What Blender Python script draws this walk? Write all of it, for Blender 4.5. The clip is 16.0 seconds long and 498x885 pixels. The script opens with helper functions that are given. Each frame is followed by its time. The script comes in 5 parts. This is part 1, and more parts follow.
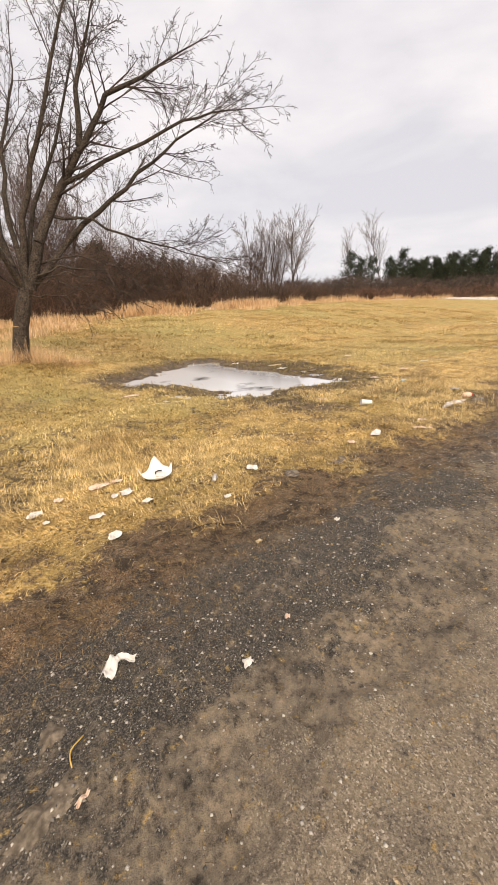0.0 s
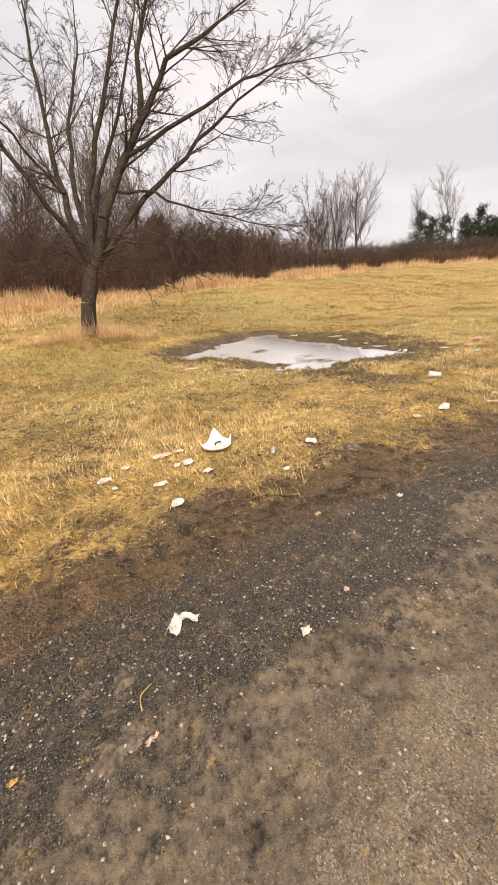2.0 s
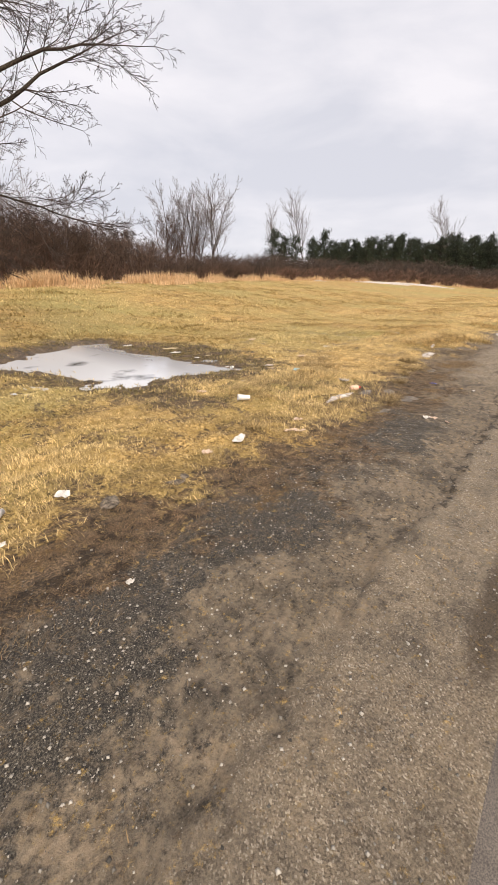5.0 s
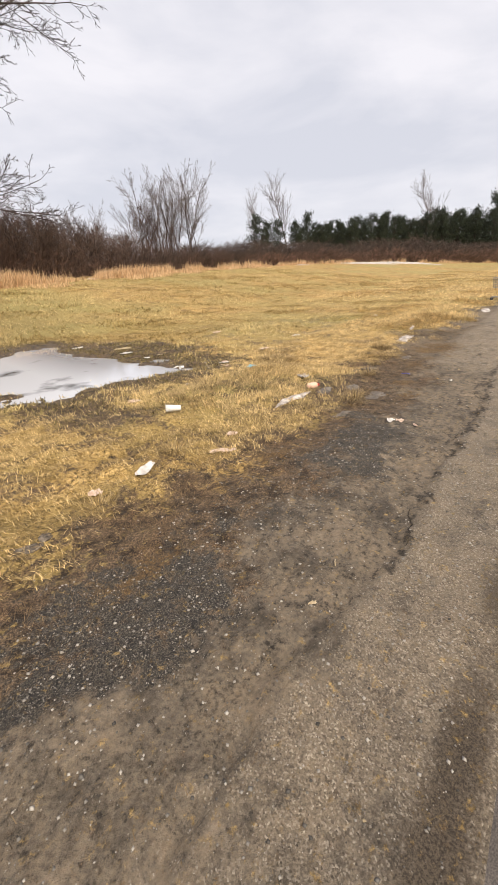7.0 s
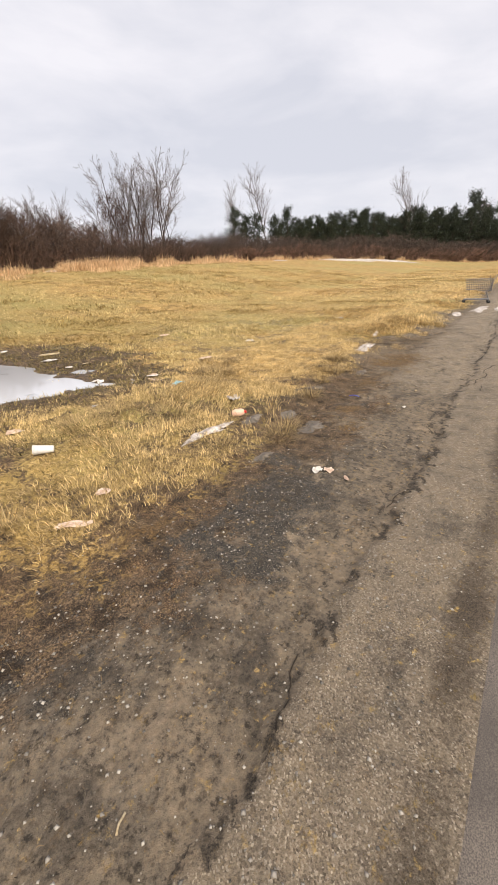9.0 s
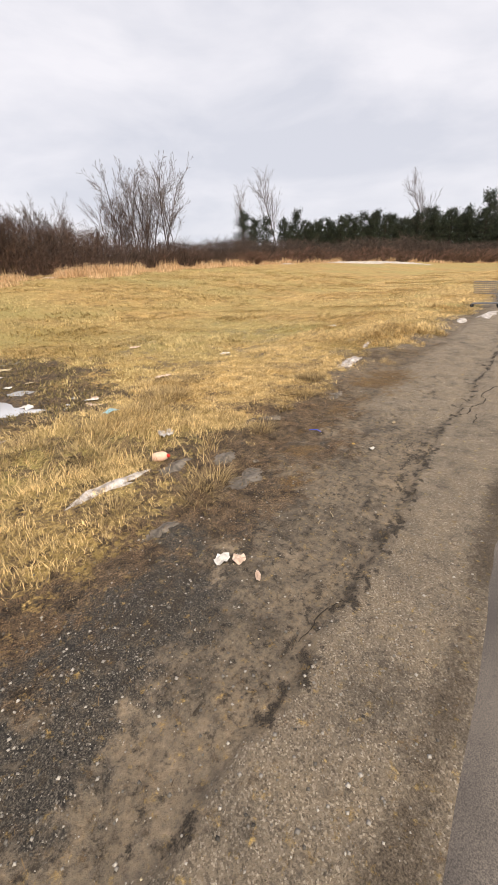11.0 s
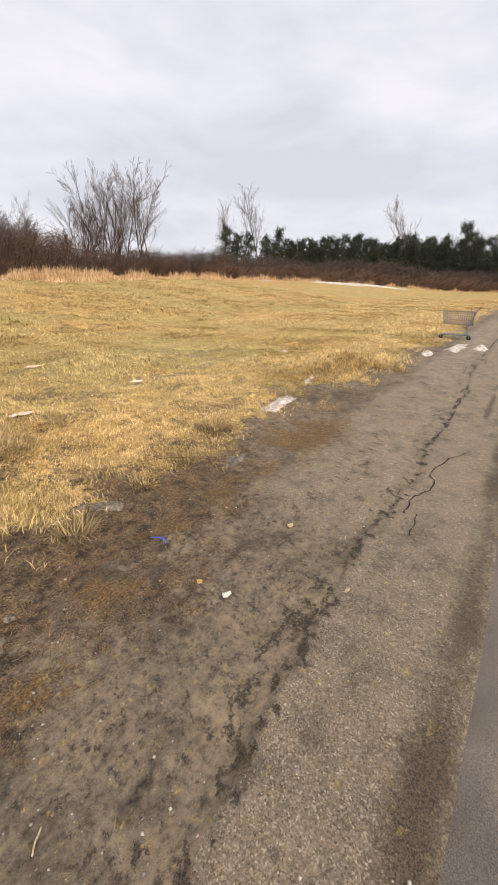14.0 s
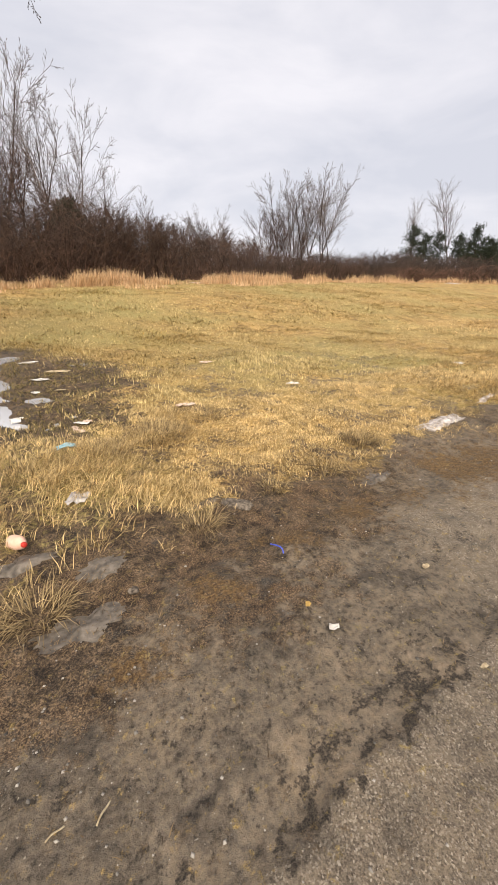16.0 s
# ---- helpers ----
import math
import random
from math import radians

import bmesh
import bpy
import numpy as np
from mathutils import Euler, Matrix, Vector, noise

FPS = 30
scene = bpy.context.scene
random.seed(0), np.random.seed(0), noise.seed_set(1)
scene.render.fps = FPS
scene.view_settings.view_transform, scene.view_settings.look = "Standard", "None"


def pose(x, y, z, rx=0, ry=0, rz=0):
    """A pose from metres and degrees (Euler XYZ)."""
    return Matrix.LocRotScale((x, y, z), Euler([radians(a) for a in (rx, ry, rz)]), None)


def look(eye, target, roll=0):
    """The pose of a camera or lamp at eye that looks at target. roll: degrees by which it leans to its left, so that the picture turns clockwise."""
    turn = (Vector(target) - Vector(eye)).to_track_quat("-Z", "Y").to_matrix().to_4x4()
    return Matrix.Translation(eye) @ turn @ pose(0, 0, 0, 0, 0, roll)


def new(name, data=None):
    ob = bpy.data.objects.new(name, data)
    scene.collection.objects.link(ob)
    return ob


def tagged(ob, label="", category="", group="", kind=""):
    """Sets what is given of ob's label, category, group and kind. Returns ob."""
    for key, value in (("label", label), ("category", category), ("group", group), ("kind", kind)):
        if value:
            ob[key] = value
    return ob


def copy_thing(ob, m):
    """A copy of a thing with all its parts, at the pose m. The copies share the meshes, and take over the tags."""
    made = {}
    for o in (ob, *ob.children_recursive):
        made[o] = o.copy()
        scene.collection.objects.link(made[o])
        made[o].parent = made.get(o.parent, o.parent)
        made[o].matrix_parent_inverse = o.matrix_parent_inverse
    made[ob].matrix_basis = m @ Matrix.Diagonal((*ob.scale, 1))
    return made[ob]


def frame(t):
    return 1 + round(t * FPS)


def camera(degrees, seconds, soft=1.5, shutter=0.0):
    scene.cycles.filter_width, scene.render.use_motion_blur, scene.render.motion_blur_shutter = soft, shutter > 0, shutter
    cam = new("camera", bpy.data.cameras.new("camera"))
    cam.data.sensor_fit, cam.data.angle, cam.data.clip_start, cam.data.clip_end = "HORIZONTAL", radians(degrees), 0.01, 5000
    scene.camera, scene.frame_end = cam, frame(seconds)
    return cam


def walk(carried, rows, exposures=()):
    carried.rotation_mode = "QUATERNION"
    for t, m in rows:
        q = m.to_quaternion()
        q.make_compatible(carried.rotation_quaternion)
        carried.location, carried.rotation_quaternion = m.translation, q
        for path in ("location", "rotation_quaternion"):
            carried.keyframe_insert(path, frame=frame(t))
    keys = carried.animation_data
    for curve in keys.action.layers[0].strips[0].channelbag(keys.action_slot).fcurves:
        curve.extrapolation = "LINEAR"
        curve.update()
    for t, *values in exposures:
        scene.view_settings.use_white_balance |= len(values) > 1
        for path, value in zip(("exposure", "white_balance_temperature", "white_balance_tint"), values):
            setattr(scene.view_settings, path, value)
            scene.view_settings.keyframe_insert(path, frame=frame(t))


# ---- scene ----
cam = camera(62.5, 16.0, soft=1.5)
PATH = [
    (0, (0.021, 0.016, 1.44), (1.042, 1.625, 0.835), -1.8),
    (0.5, (0.014, 0.016, 1.43), (0.942, 1.667, 0.786), -3.6),
    (1, (0.008, 0.016, 1.424), (0.869, 1.695, 0.762), -3.7),
    (1.5, (0.002, 0.022, 1.422), (0.799, 1.722, 0.734), -3.9),
    (2, (0.002, 0.037, 1.421), (0.76, 1.745, 0.709), -3.7),
    (2.5, (0.02, 0.043, 1.437), (0.801, 1.746, 0.738), -3.5),
    (3, (0.129, 0.046, 1.441), (0.993, 1.703, 0.727), -3.5),
    (3.5, (0.375, 0.124, 1.42), (1.397, 1.668, 0.663), -3.3),
    (4, (0.645, 0.217, 1.444), (1.793, 1.686, 0.72), -2.4),
    (4.5, (0.949, 0.195, 1.436), (2.187, 1.595, 0.722), -1.0),
    (4.7, (1.085, 0.192, 1.463), (2.353, 1.571, 0.76), 0.8),
    (6.8, (2.375, 0.406, 1.432), (3.634, 1.78, 0.707), -3.4),
    (7, (2.516, 0.425, 1.411), (3.779, 1.783, 0.661), -2.9),
    (7.5, (2.885, 0.482, 1.429), (4.21, 1.752, 0.633), -3.3),
    (8, (3.221, 0.482, 1.441), (4.583, 1.751, 0.708), -2.4),
    (8.5, (3.522, 0.547, 1.448), (4.806, 1.872, 0.677), -1.9),
    (9, (3.884, 0.673, 1.468), (5.201, 1.963, 0.693), -1.8),
    (9.5, (4.179, 0.703, 1.45), (5.519, 1.971, 0.678), -3.5),
    (9.7, (4.345, 0.697, 1.471), (5.686, 1.971, 0.712), -3.5),
    (11.8, (5.747, 0.981, 1.458), (6.988, 2.345, 0.685), -2.3),
    (12, (5.892, 1.009, 1.435), (7.134, 2.365, 0.649), -2.4),
    (12.5, (6.291, 1.088, 1.449), (7.713, 2.286, 0.711), -0.6),
    (13, (6.664, 1.117, 1.415), (8.107, 2.283, 0.668), -2.1),
    (13.5, (6.988, 1.18, 1.435), (8.328, 2.429, 0.632), -1.1),
    (14, (7.269, 1.297, 1.466), (8.636, 2.577, 0.764), 1.1),
    (14.5, (7.383, 1.381, 1.478), (8.569, 2.841, 0.798), 0.4),
    (15, (7.434, 1.351, 1.502), (8.426, 2.969, 0.87), 0.6),
    (15.5, (7.445, 1.329, 1.487), (8.256, 3.027, 0.809), 0.5),
    (16, (7.457, 1.333, 1.469), (8.222, 3.042, 0.767), 1.2),
]
walk(cam, [(t, look(eye, target, roll)) for t, eye, target, roll in PATH], [(0.0, 0.36, 6900, 11), (1.0, 0.38, 7050, 12), (3.0, 0.38, 7050, 12), (4.5, 0.33, 6700, 11), (6.8, 0.3, 6500, 10), (16.0, 0.3, 6500, 10)])

# ---- world, sun ----
SUN_ELEVATION, SUN_TURN = 42.0, 200.0
world = bpy.data.worlds.new("overcast")
scene.world = world
world.use_nodes = True
wn, wl = world.node_tree.nodes, world.node_tree.links
wn.clear()
w_out, w_bg = wn.new("ShaderNodeOutputWorld"), wn.new("ShaderNodeBackground")
w_sky = wn.new("ShaderNodeTexSky")
w_sky.sky_type, w_sky.sun_disc = "NISHITA", False
w_sky.sun_elevation, w_sky.sun_rotation = radians(SUN_ELEVATION), radians(SUN_TURN)
w_co, w_map = wn.new("ShaderNodeTexCoord"), wn.new("ShaderNodeMapping")
w_map.inputs["Scale"].default_value = (1.0, 1.0, 3.0)
w_noise = wn.new("ShaderNodeTexNoise")
w_noise.inputs["Scale"].default_value, w_noise.inputs["Detail"].default_value = 2.6, 7.0
w_noise.inputs["Roughness"].default_value, w_noise.inputs["Distortion"].default_value = 0.52, 0.3
w_ramp = wn.new("ShaderNodeValToRGB")
w_ramp.color_ramp.elements[0].position, w_ramp.color_ramp.elements[0].color = 0.36, (0.60, 0.605, 0.665, 1)
w_ramp.color_ramp.elements[1].position, w_ramp.color_ramp.elements[1].color = 0.64, (0.79, 0.77, 0.805, 1)
w_dim = wn.new("ShaderNodeMix")
w_dim.data_type = "RGBA"
w_dim.blend_type = "MULTIPLY"
w_dim.inputs[0].default_value = 1.0
w_dim.inputs[7].default_value = (0.09, 0.09, 0.09, 1)
w_mix = wn.new("ShaderNodeMix")
w_mix.data_type = "RGBA"
w_mix.inputs[0].default_value = 0.93
wl.new(w_co.outputs["Generated"], w_map.inputs[0])
wl.new(w_map.outputs[0], w_noise.inputs["Vector"])
wl.new(w_noise.outputs["Fac"], w_ramp.inputs[0])
wl.new(w_sky.outputs[0], w_dim.inputs[6])
wl.new(w_dim.outputs[2], w_mix.inputs[6])
wl.new(w_ramp.outputs[0], w_mix.inputs[7])
wl.new(w_mix.outputs[2], w_bg.inputs[0])
w_bg.inputs[1].default_value = 1.0
wl.new(w_bg.outputs[0], w_out.inputs[0])

sun = new("sun", bpy.data.lights.new("sun", "SUN"))
sun.data.energy, sun.data.angle, sun.data.color = 3.7, radians(28), (1.0, 0.88, 0.70)
sun.matrix_world = pose(0, 0, 20, 90 - SUN_ELEVATION, 0, 180 - SUN_TURN)


# ---- noise and terrain ----
def lattice(i, j, seed):
    h = (i.astype(np.int64) * 374761393 + j.astype(np.int64) * 668265263 + seed * 69069) & 0xFFFFFFFF
    h = ((h ^ (h >> 13)) * 1274126177) & 0xFFFFFFFF
    return ((h ^ (h >> 16)) & 0xFFFFFF) / float(0xFFFFFF)


def vnoise(x, y, seed=0):
    x, y = np.asarray(x, float), np.asarray(y, float)
    i, j = np.floor(x), np.floor(y)
    a, b = x - i, y - j
    a, b = a * a * (3 - 2 * a), b * b * (3 - 2 * b)
    p = lattice(i, j, seed) * (1 - a) + lattice(i + 1, j, seed) * a
    q = lattice(i, j + 1, seed) * (1 - a) + lattice(i + 1, j + 1, seed) * a
    return p * (1 - b) + q * b


def fbm(x, y, size, seed=0, octaves=4):
    total, amp, norm = 0.0, 1.0, 0.0
    for o in range(octaves):
        total = total + amp * vnoise(np.asarray(x) / size * 2**o + 17.3 * o, np.asarray(y) / size * 2**o + 5.1 * o, seed + o)
        norm += amp
        amp *= 0.5
    return total / norm


def step(a, b, x):
    s = np.clip((x - a) / (b - a), 0, 1)
    return s * s * (3 - 2 * s)


EU, EV = (0.9844, 0.1758), (-0.1758, 0.9844)  # along the road, and away from it into the field


def to_uv(x, y):
    return x * EU[0] + y * EU[1], x * EV[0] + y * EV[1]


def to_xy(u, v):
    return u * EU[0] + v * EV[0], u * EU[1] + v * EV[1]


POND = (5.1, 9.5, 2.5, 3.1)
WATER_Z = -0.115


def pond_depth(x, y):
    """0 at the shore line, 1 in the middle, below 0 outside."""
    bite = 0.55 * np.exp(-(((x - 7.0) / 0.5) ** 2) - (((y - 8.9) / 0.8) ** 2))
    left = 0.892 * (x - 4.7) + 0.454 * (y - 6.85) + 0.25
    back = 0.622 * (x - 2.94) - 0.784 * (y - 10.31)
    inside = np.minimum(np.minimum(np.minimum(left, back), np.minimum(y - 6.75, 12.4 - y)), 6.68 - 0.4 * step(7.3, 8.3, y) - x - 0.4 * bite)
    wob = (fbm(x, y, 1.3, 31) - 0.5) * 0.42 + (fbm(x, y, 0.3, 35, 2) - 0.5) * 0.24
    return inside / 1.9 + wob


def mud_margin(x, y):
    r = np.hypot((x - 5.75) / 2.75, (y - 8.6) / 3.6)
    return np.maximum(step(-0.62, -0.16, pond_depth(x, y)), step(-0.15, 0.2, 1 - r + (fbm(x, y, 1.1, 83, 4) - 0.5) * 0.9))


def coarse(u, v):
    rise = np.interp(v, [-40, 10.5, 12.5, 14.7, 20, 25, 30, 40, 80], [0, 0, 0.08, 0.32, 0.95, 1.45, 1.9, 2.2, 2.6])
    return -0.07 + rise + 0.40 * np.exp(-(((u - 3.0) / 3.0) ** 2) - (((v - 13.2) / 2.6) ** 2)) + 0.017 * np.logaddexp(0, (u - 13) / 3.0) * 3.0 - 0.004 * np.clip(u, -20, 12)


def scarp_line(u):
    return 0.56 + (fbm(u, u * 0, 1.1, 71, 4) - 0.5) * 0.30 + np.interp(u, [-3, 2, 4.5, 7, 12, 20], [0.0, 0.05, -0.06, 0.0, 0.08, 0.2])


def grass_line(u):
    return 2.36 + (fbm(u, u * 0 + 3, 2.2, 77, 3) - 0.5) * 0.7 + np.interp(u, [-2, 1, 3.5, 6.5, 9, 11, 14, 22], [0, 0.1, -0.12, -0.2, 0.05, 0.22, 0.05, -0.1])


def grass_cover(u, v):
    x, y = to_xy(u, v)
    edge = v - grass_line(u) + (fbm(u, v, 0.55, 81, 3) - 0.5) * 1.3 + (fbm(u, v, 0.14, 82, 3) - 0.5) * 0.9
    g = step(-0.3, 0.5, edge)
    mud = mud_margin(x, y)
    patch = np.maximum(step(0.55, 0.72, fbm(u, v, 0.55, 85, 4)), step(0.52, 0.68, fbm(u, v, 0.2, 87, 3))) * (0.15 + 0.40 * step(13, 6, v) * step(24, 13, u))
    return g * (1 - 0.88 * mud) * (1 - patch)


def height(u, v):
    """Ground height: coarse shape, ruts, lumps, the scarp of the old asphalt and the hollow of the puddle."""
    x, y = to_xy(u, v)
    z = coarse(u, v)
    near = step(40, 18, np.abs(u - 6)) * step(30, 14, np.abs(v))
    off = v - scarp_line(u) + (fbm(u, v, 0.16, 61, 3) - 0.5) * 0.16
    dirt = step(-0.02, 0.09, off) * step(2.6, 2.2, v)
    z = z - near * 0.034 * step(-0.03, 0.05, off) * step(0.75, 0.15, off)
    z = z + near * dirt * ((fbm(u, v, 0.34, 41, 4) - 0.5) * 0.06 + (fbm(u, v, 0.10, 45, 3) - 0.5) * 0.038)
    z = z - near * 0.035 * np.exp(-(((v - 1.95 - 0.25 * (fbm(u, u * 0, 3.0, 47) - 0.5)) / 0.22) ** 2)) * step(3, 6, u)
    z = z + near * step(2.2, 2.7, v) * ((fbm(u, v, 0.55, 51, 3) - 0.45) * 0.12 + (fbm(u, v, 0.16, 55, 2) - 0.5) * 0.055)
    z = z + near * step(0.3, -0.1, v - 0.1) * 0.004
    z = z - 0.045 * np.exp(-(((u - 1.4) / 1.2) ** 2) - (((v - 3.1) / 0.6) ** 2)) - 0.045 * np.exp(-(((u - 7.4) / 0.8) ** 2) - (((v - 1.2) / 0.9) ** 2)) + 0.035 * np.exp(-(((u - 5.8) / 0.5) ** 2) - (((v - 3.4) / 0.5) ** 2)) + 0.04 * np.exp(-(((u - 4.0) / 0.9) ** 2) - (((v - 0.7) / 0.4) ** 2))
    d = pond_depth(x, y)
    z = z + near * (-0.07 * step(-0.14, 0.04, d) - 0.07 * step(-0.05, 0.5, d))
    return z


def hz(x, y):
    u, v = to_uv(np.asarray(x, float), np.asarray(y, float))
    return float(height(u, v))


# ---- node materials ----
def material(name):
    m = bpy.data.materials.new(name)
    m.use_nodes = True
    return m, m.node_tree.nodes, m.node_tree.links, m.node_tree.nodes["Principled BSDF"]


def plain(name, a, b, scale=30.0, rough=0.85, bump=0.3, depth=0.004, island=False, random_object=False, spec=0.3, thin=0.0, blotch=0.0):
    """Two colours mixed by noise (or by a random value for each piece), with a little relief."""
    m, n, l, p = material(name)
    co = n.new("ShaderNodeTexCoord")
    no = n.new("ShaderNodeTexNoise")
    no.inputs["Scale"].default_value, no.inputs["Detail"].default_value = scale, 5.0
    l.new(co.outputs["Object"], no.inputs["Vector"])
    ramp = n.new("ShaderNodeValToRGB")
    ramp.color_ramp.elements[0].position, ramp.color_ramp.elements[0].color = 0.36 if not (island or random_object) else 0.15, (*a, 1)
    ramp.color_ramp.elements[1].position, ramp.color_ramp.elements[1].color = 0.64 if not (island or random_object) else 0.85, (*b, 1)
    fac = no.outputs["Fac"]
    if island or random_object:
        r = n.new("ShaderNodeNewGeometry") if island else n.new("ShaderNodeObjectInfo")
        mix = n.new("ShaderNodeMath")
        mix.operation = "MULTIPLY_ADD"
        mix.inputs[1].default_value = 0.75
        half = n.new("ShaderNodeMath")
        half.operation = "MULTIPLY"
        half.inputs[1].default_value = 0.3
        l.new(fac, half.inputs[0])
        l.new(r.outputs["Random Per Island"] if island else r.outputs["Random"], mix.inputs[0])
        l.new(half.outputs[0], mix.inputs[2])
        fac = mix.outputs[0]
    l.new(fac, ramp.inputs[0])
    l.new(ramp.outputs[0], p.inputs["Base Color"])
    if blotch:
        no2 = n.new("ShaderNodeTexNoise")
        no2.inputs["Scale"].default_value, no2.inputs["Detail"].default_value = blotch, 6.0
        l.new(co.outputs["Object"], no2.inputs["Vector"])
        r2 = n.new("ShaderNodeValToRGB")
        r2.color_ramp.elements[0].position, r2.color_ramp.elements[0].color = 0.36, (0.62, 0.6, 0.58, 1)
        r2.color_ramp.elements[1].position, r2.color_ramp.elements[1].color = 0.62, (1.12, 1.1, 1.05, 1)
        l.new(no2.outputs["Fac"], r2.inputs[0])
        mu = n.new("ShaderNodeMix")
        mu.data_type, mu.blend_type = "RGBA", "MULTIPLY"
        mu.inputs[0].default_value = 1.0
        l.new(ramp.outputs[0], mu.inputs[6])
        l.new(r2.outputs[0], mu.inputs[7])
        l.new(mu.outputs[2], p.inputs["Base Color"])
    p.inputs["Roughness"].default_value = rough
    p.inputs["Specular IOR Level"].default_value = spec
    if bump:
        bu = n.new("ShaderNodeBump")
        bu.inputs["Strength"].default_value, bu.inputs["Distance"].default_value = bump, depth
        l.new(no.outputs["Fac"], bu.inputs["Height"])
        l.new(bu.outputs[0], p.inputs["Normal"])
    if thin:
        t = n.new("ShaderNodeBsdfTranslucent")
        l.new(ramp.outputs[0], t.inputs[0])
        ms = n.new("ShaderNodeMixShader")
        ms.inputs[0].default_value = thin
        l.new(p.outputs[0], ms.inputs[1])
        l.new(t.outputs[0], ms.inputs[2])
        l.new(ms.outputs[0], n["Material Output"].inputs[0])
    return m


def ground_material():
    m, n, l, p = material("ground_soil")
    co = n.new("ShaderNodeTexCoord")

    def tex(scale, detail=6.0, rough=0.6):
        t = n.new("ShaderNodeTexNoise")
        t.inputs["Scale"].default_value, t.inputs["Detail"].default_value, t.inputs["Roughness"].default_value = scale, detail, rough
        l.new(co.outputs["Object"], t.inputs["Vector"])
        return t.outputs["Fac"]

    def ramp(fac, *stops):
        r = n.new("ShaderNodeValToRGB")
        els = r.color_ramp.elements
        while len(els) < len(stops):
            els.new(0.5)
        for e, (pos, c) in zip(els, stops):
            e.position, e.color = pos, (*c, 1)
        l.new(fac, r.inputs[0])
        return r.outputs[0]

    def mix(fac, a, b):
        x = n.new("ShaderNodeMix")
        x.data_type = "RGBA"
        l.new(fac, x.inputs[0])
        l.new(a, x.inputs[6])
        l.new(b, x.inputs[7])
        return x.outputs[2]

    def crisp(mask, by, k=1.3, lo=0.32, hi=0.62):
        add = n.new("ShaderNodeMath")
        add.operation = "MULTIPLY_ADD"
        add.inputs[1].default_value = k * 2.2
        l.new(by, add.inputs[0])
        l.new(mask, add.inputs[2])
        mr = n.new("ShaderNodeMapRange")
        mr.interpolation_type = "SMOOTHSTEP"
        mr.inputs[1].default_value, mr.inputs[2].default_value = lo + k * 1.1, hi + k * 1.1
        l.new(add.outputs[0], mr.inputs[0])
        return mr.outputs[0]

    za, zb = n.new("ShaderNodeAttribute"), n.new("ShaderNodeAttribute")
    za.attribute_name, zb.attribute_name = "zones_a", "zones_b"
    sa, sb = n.new("ShaderNodeSeparateColor"), n.new("ShaderNodeSeparateColor")
    l.new(za.outputs["Color"], sa.inputs[0])
    l.new(zb.outputs["Color"], sb.inputs[0])
    fine, mid, big = tex(150, 3, 0.75), tex(30, 6, 0.7), tex(4.0, 6, 0.65)
    cell = n.new("ShaderNodeTexVoronoi")
    cell.inputs["Scale"].default_value = 170.0
    l.new(co.outputs["Object"], cell.inputs["Vector"])
    grit = cell.outputs["Color"]
    small = tex(55, 5, 0.65)
    bigc = ramp(big, (0.40, (0, 0, 0)), (0.60, (1, 1, 1)))
    bits = ramp(grit, (0.925, (0, 0, 0)), (0.955, (1, 1, 1)))
    chips = ramp(grit, (0.86, (0, 0, 0)), (0.94, (0.8, 0.8, 0.8)))
    pale = ramp(small, (0.4, (0.22, 0.183, 0.14)), (0.6, (0.43, 0.375, 0.305)))
    dirt = mix(bigc, ramp(small, (0.36, (0.062, 0.049, 0.036)), (0.46, (0.112, 0.09, 0.067)), (0.64, (0.155, 0.126, 0.095))),
               ramp(tex(14, 7, 0.75), (0.36, (0.05, 0.04, 0.03)), (0.46, (0.118, 0.095, 0.072)), (0.66, (0.19, 0.155, 0.118))))
    def stained(colour, *stops, scale=2.6, rough=0.75):
        s = n.new("ShaderNodeMix")
        s.data_type, s.blend_type = "RGBA", "MULTIPLY"
        s.inputs[0].default_value = 1.0
        l.new(colour, s.inputs[6])
        l.new(ramp(tex(scale, 9, rough), *stops), s.inputs[7])
        return s.outputs[2]

    dirt = stained(dirt, (0.38, (0.55, 0.55, 0.56)), (0.47, (1.10, 1.10, 1.09)), (0.62, (1.62, 1.57, 1.48)))
    dirt = stained(dirt, (0.37, (0.28, 0.27, 0.26)), (0.45, (0.98, 0.98, 0.98)), (0.62, (1.32, 1.27, 1.20)), scale=21.0)
    dirt = mix(bits, dirt, pale)
    litter = mix(ramp(big, (0.42, (0, 0, 0)), (0.58, (1, 1, 1))), ramp(fine, (0.40, (0.012, 0.008, 0.005)), (0.47, (0.066, 0.038, 0.020)), (0.55, (0.16, 0.097, 0.052)), (0.63, (0.42, 0.30, 0.17))),
                 ramp(tex(75, 6, 0.8), (0.40, (0.016, 0.011, 0.007)), (0.5, (0.085, 0.06, 0.038)), (0.60, (0.24, 0.17, 0.105))))
    patchy = n.new("ShaderNodeMix")
    patchy.data_type, patchy.blend_type = "RGBA", "MULTIPLY"
    patchy.inputs[0].default_value = 1.0
    l.new(litter, patchy.inputs[6])
    l.new(ramp(tex(8, 6, 0.7), (0.40, (0.26, 0.25, 0.24)), (0.5, (0.9, 0.88, 0.86)), (0.62, (1.45, 1.37, 1.28))), patchy.inputs[7])
    litter = patchy.outputs[2]
    gravel = ramp(grit, (0.3, (0.012, 0.011, 0.010)), (0.6, (0.042, 0.037, 0.032)), (0.78, (0.11, 0.096, 0.08)), (0.93, (0.46, 0.41, 0.35)))
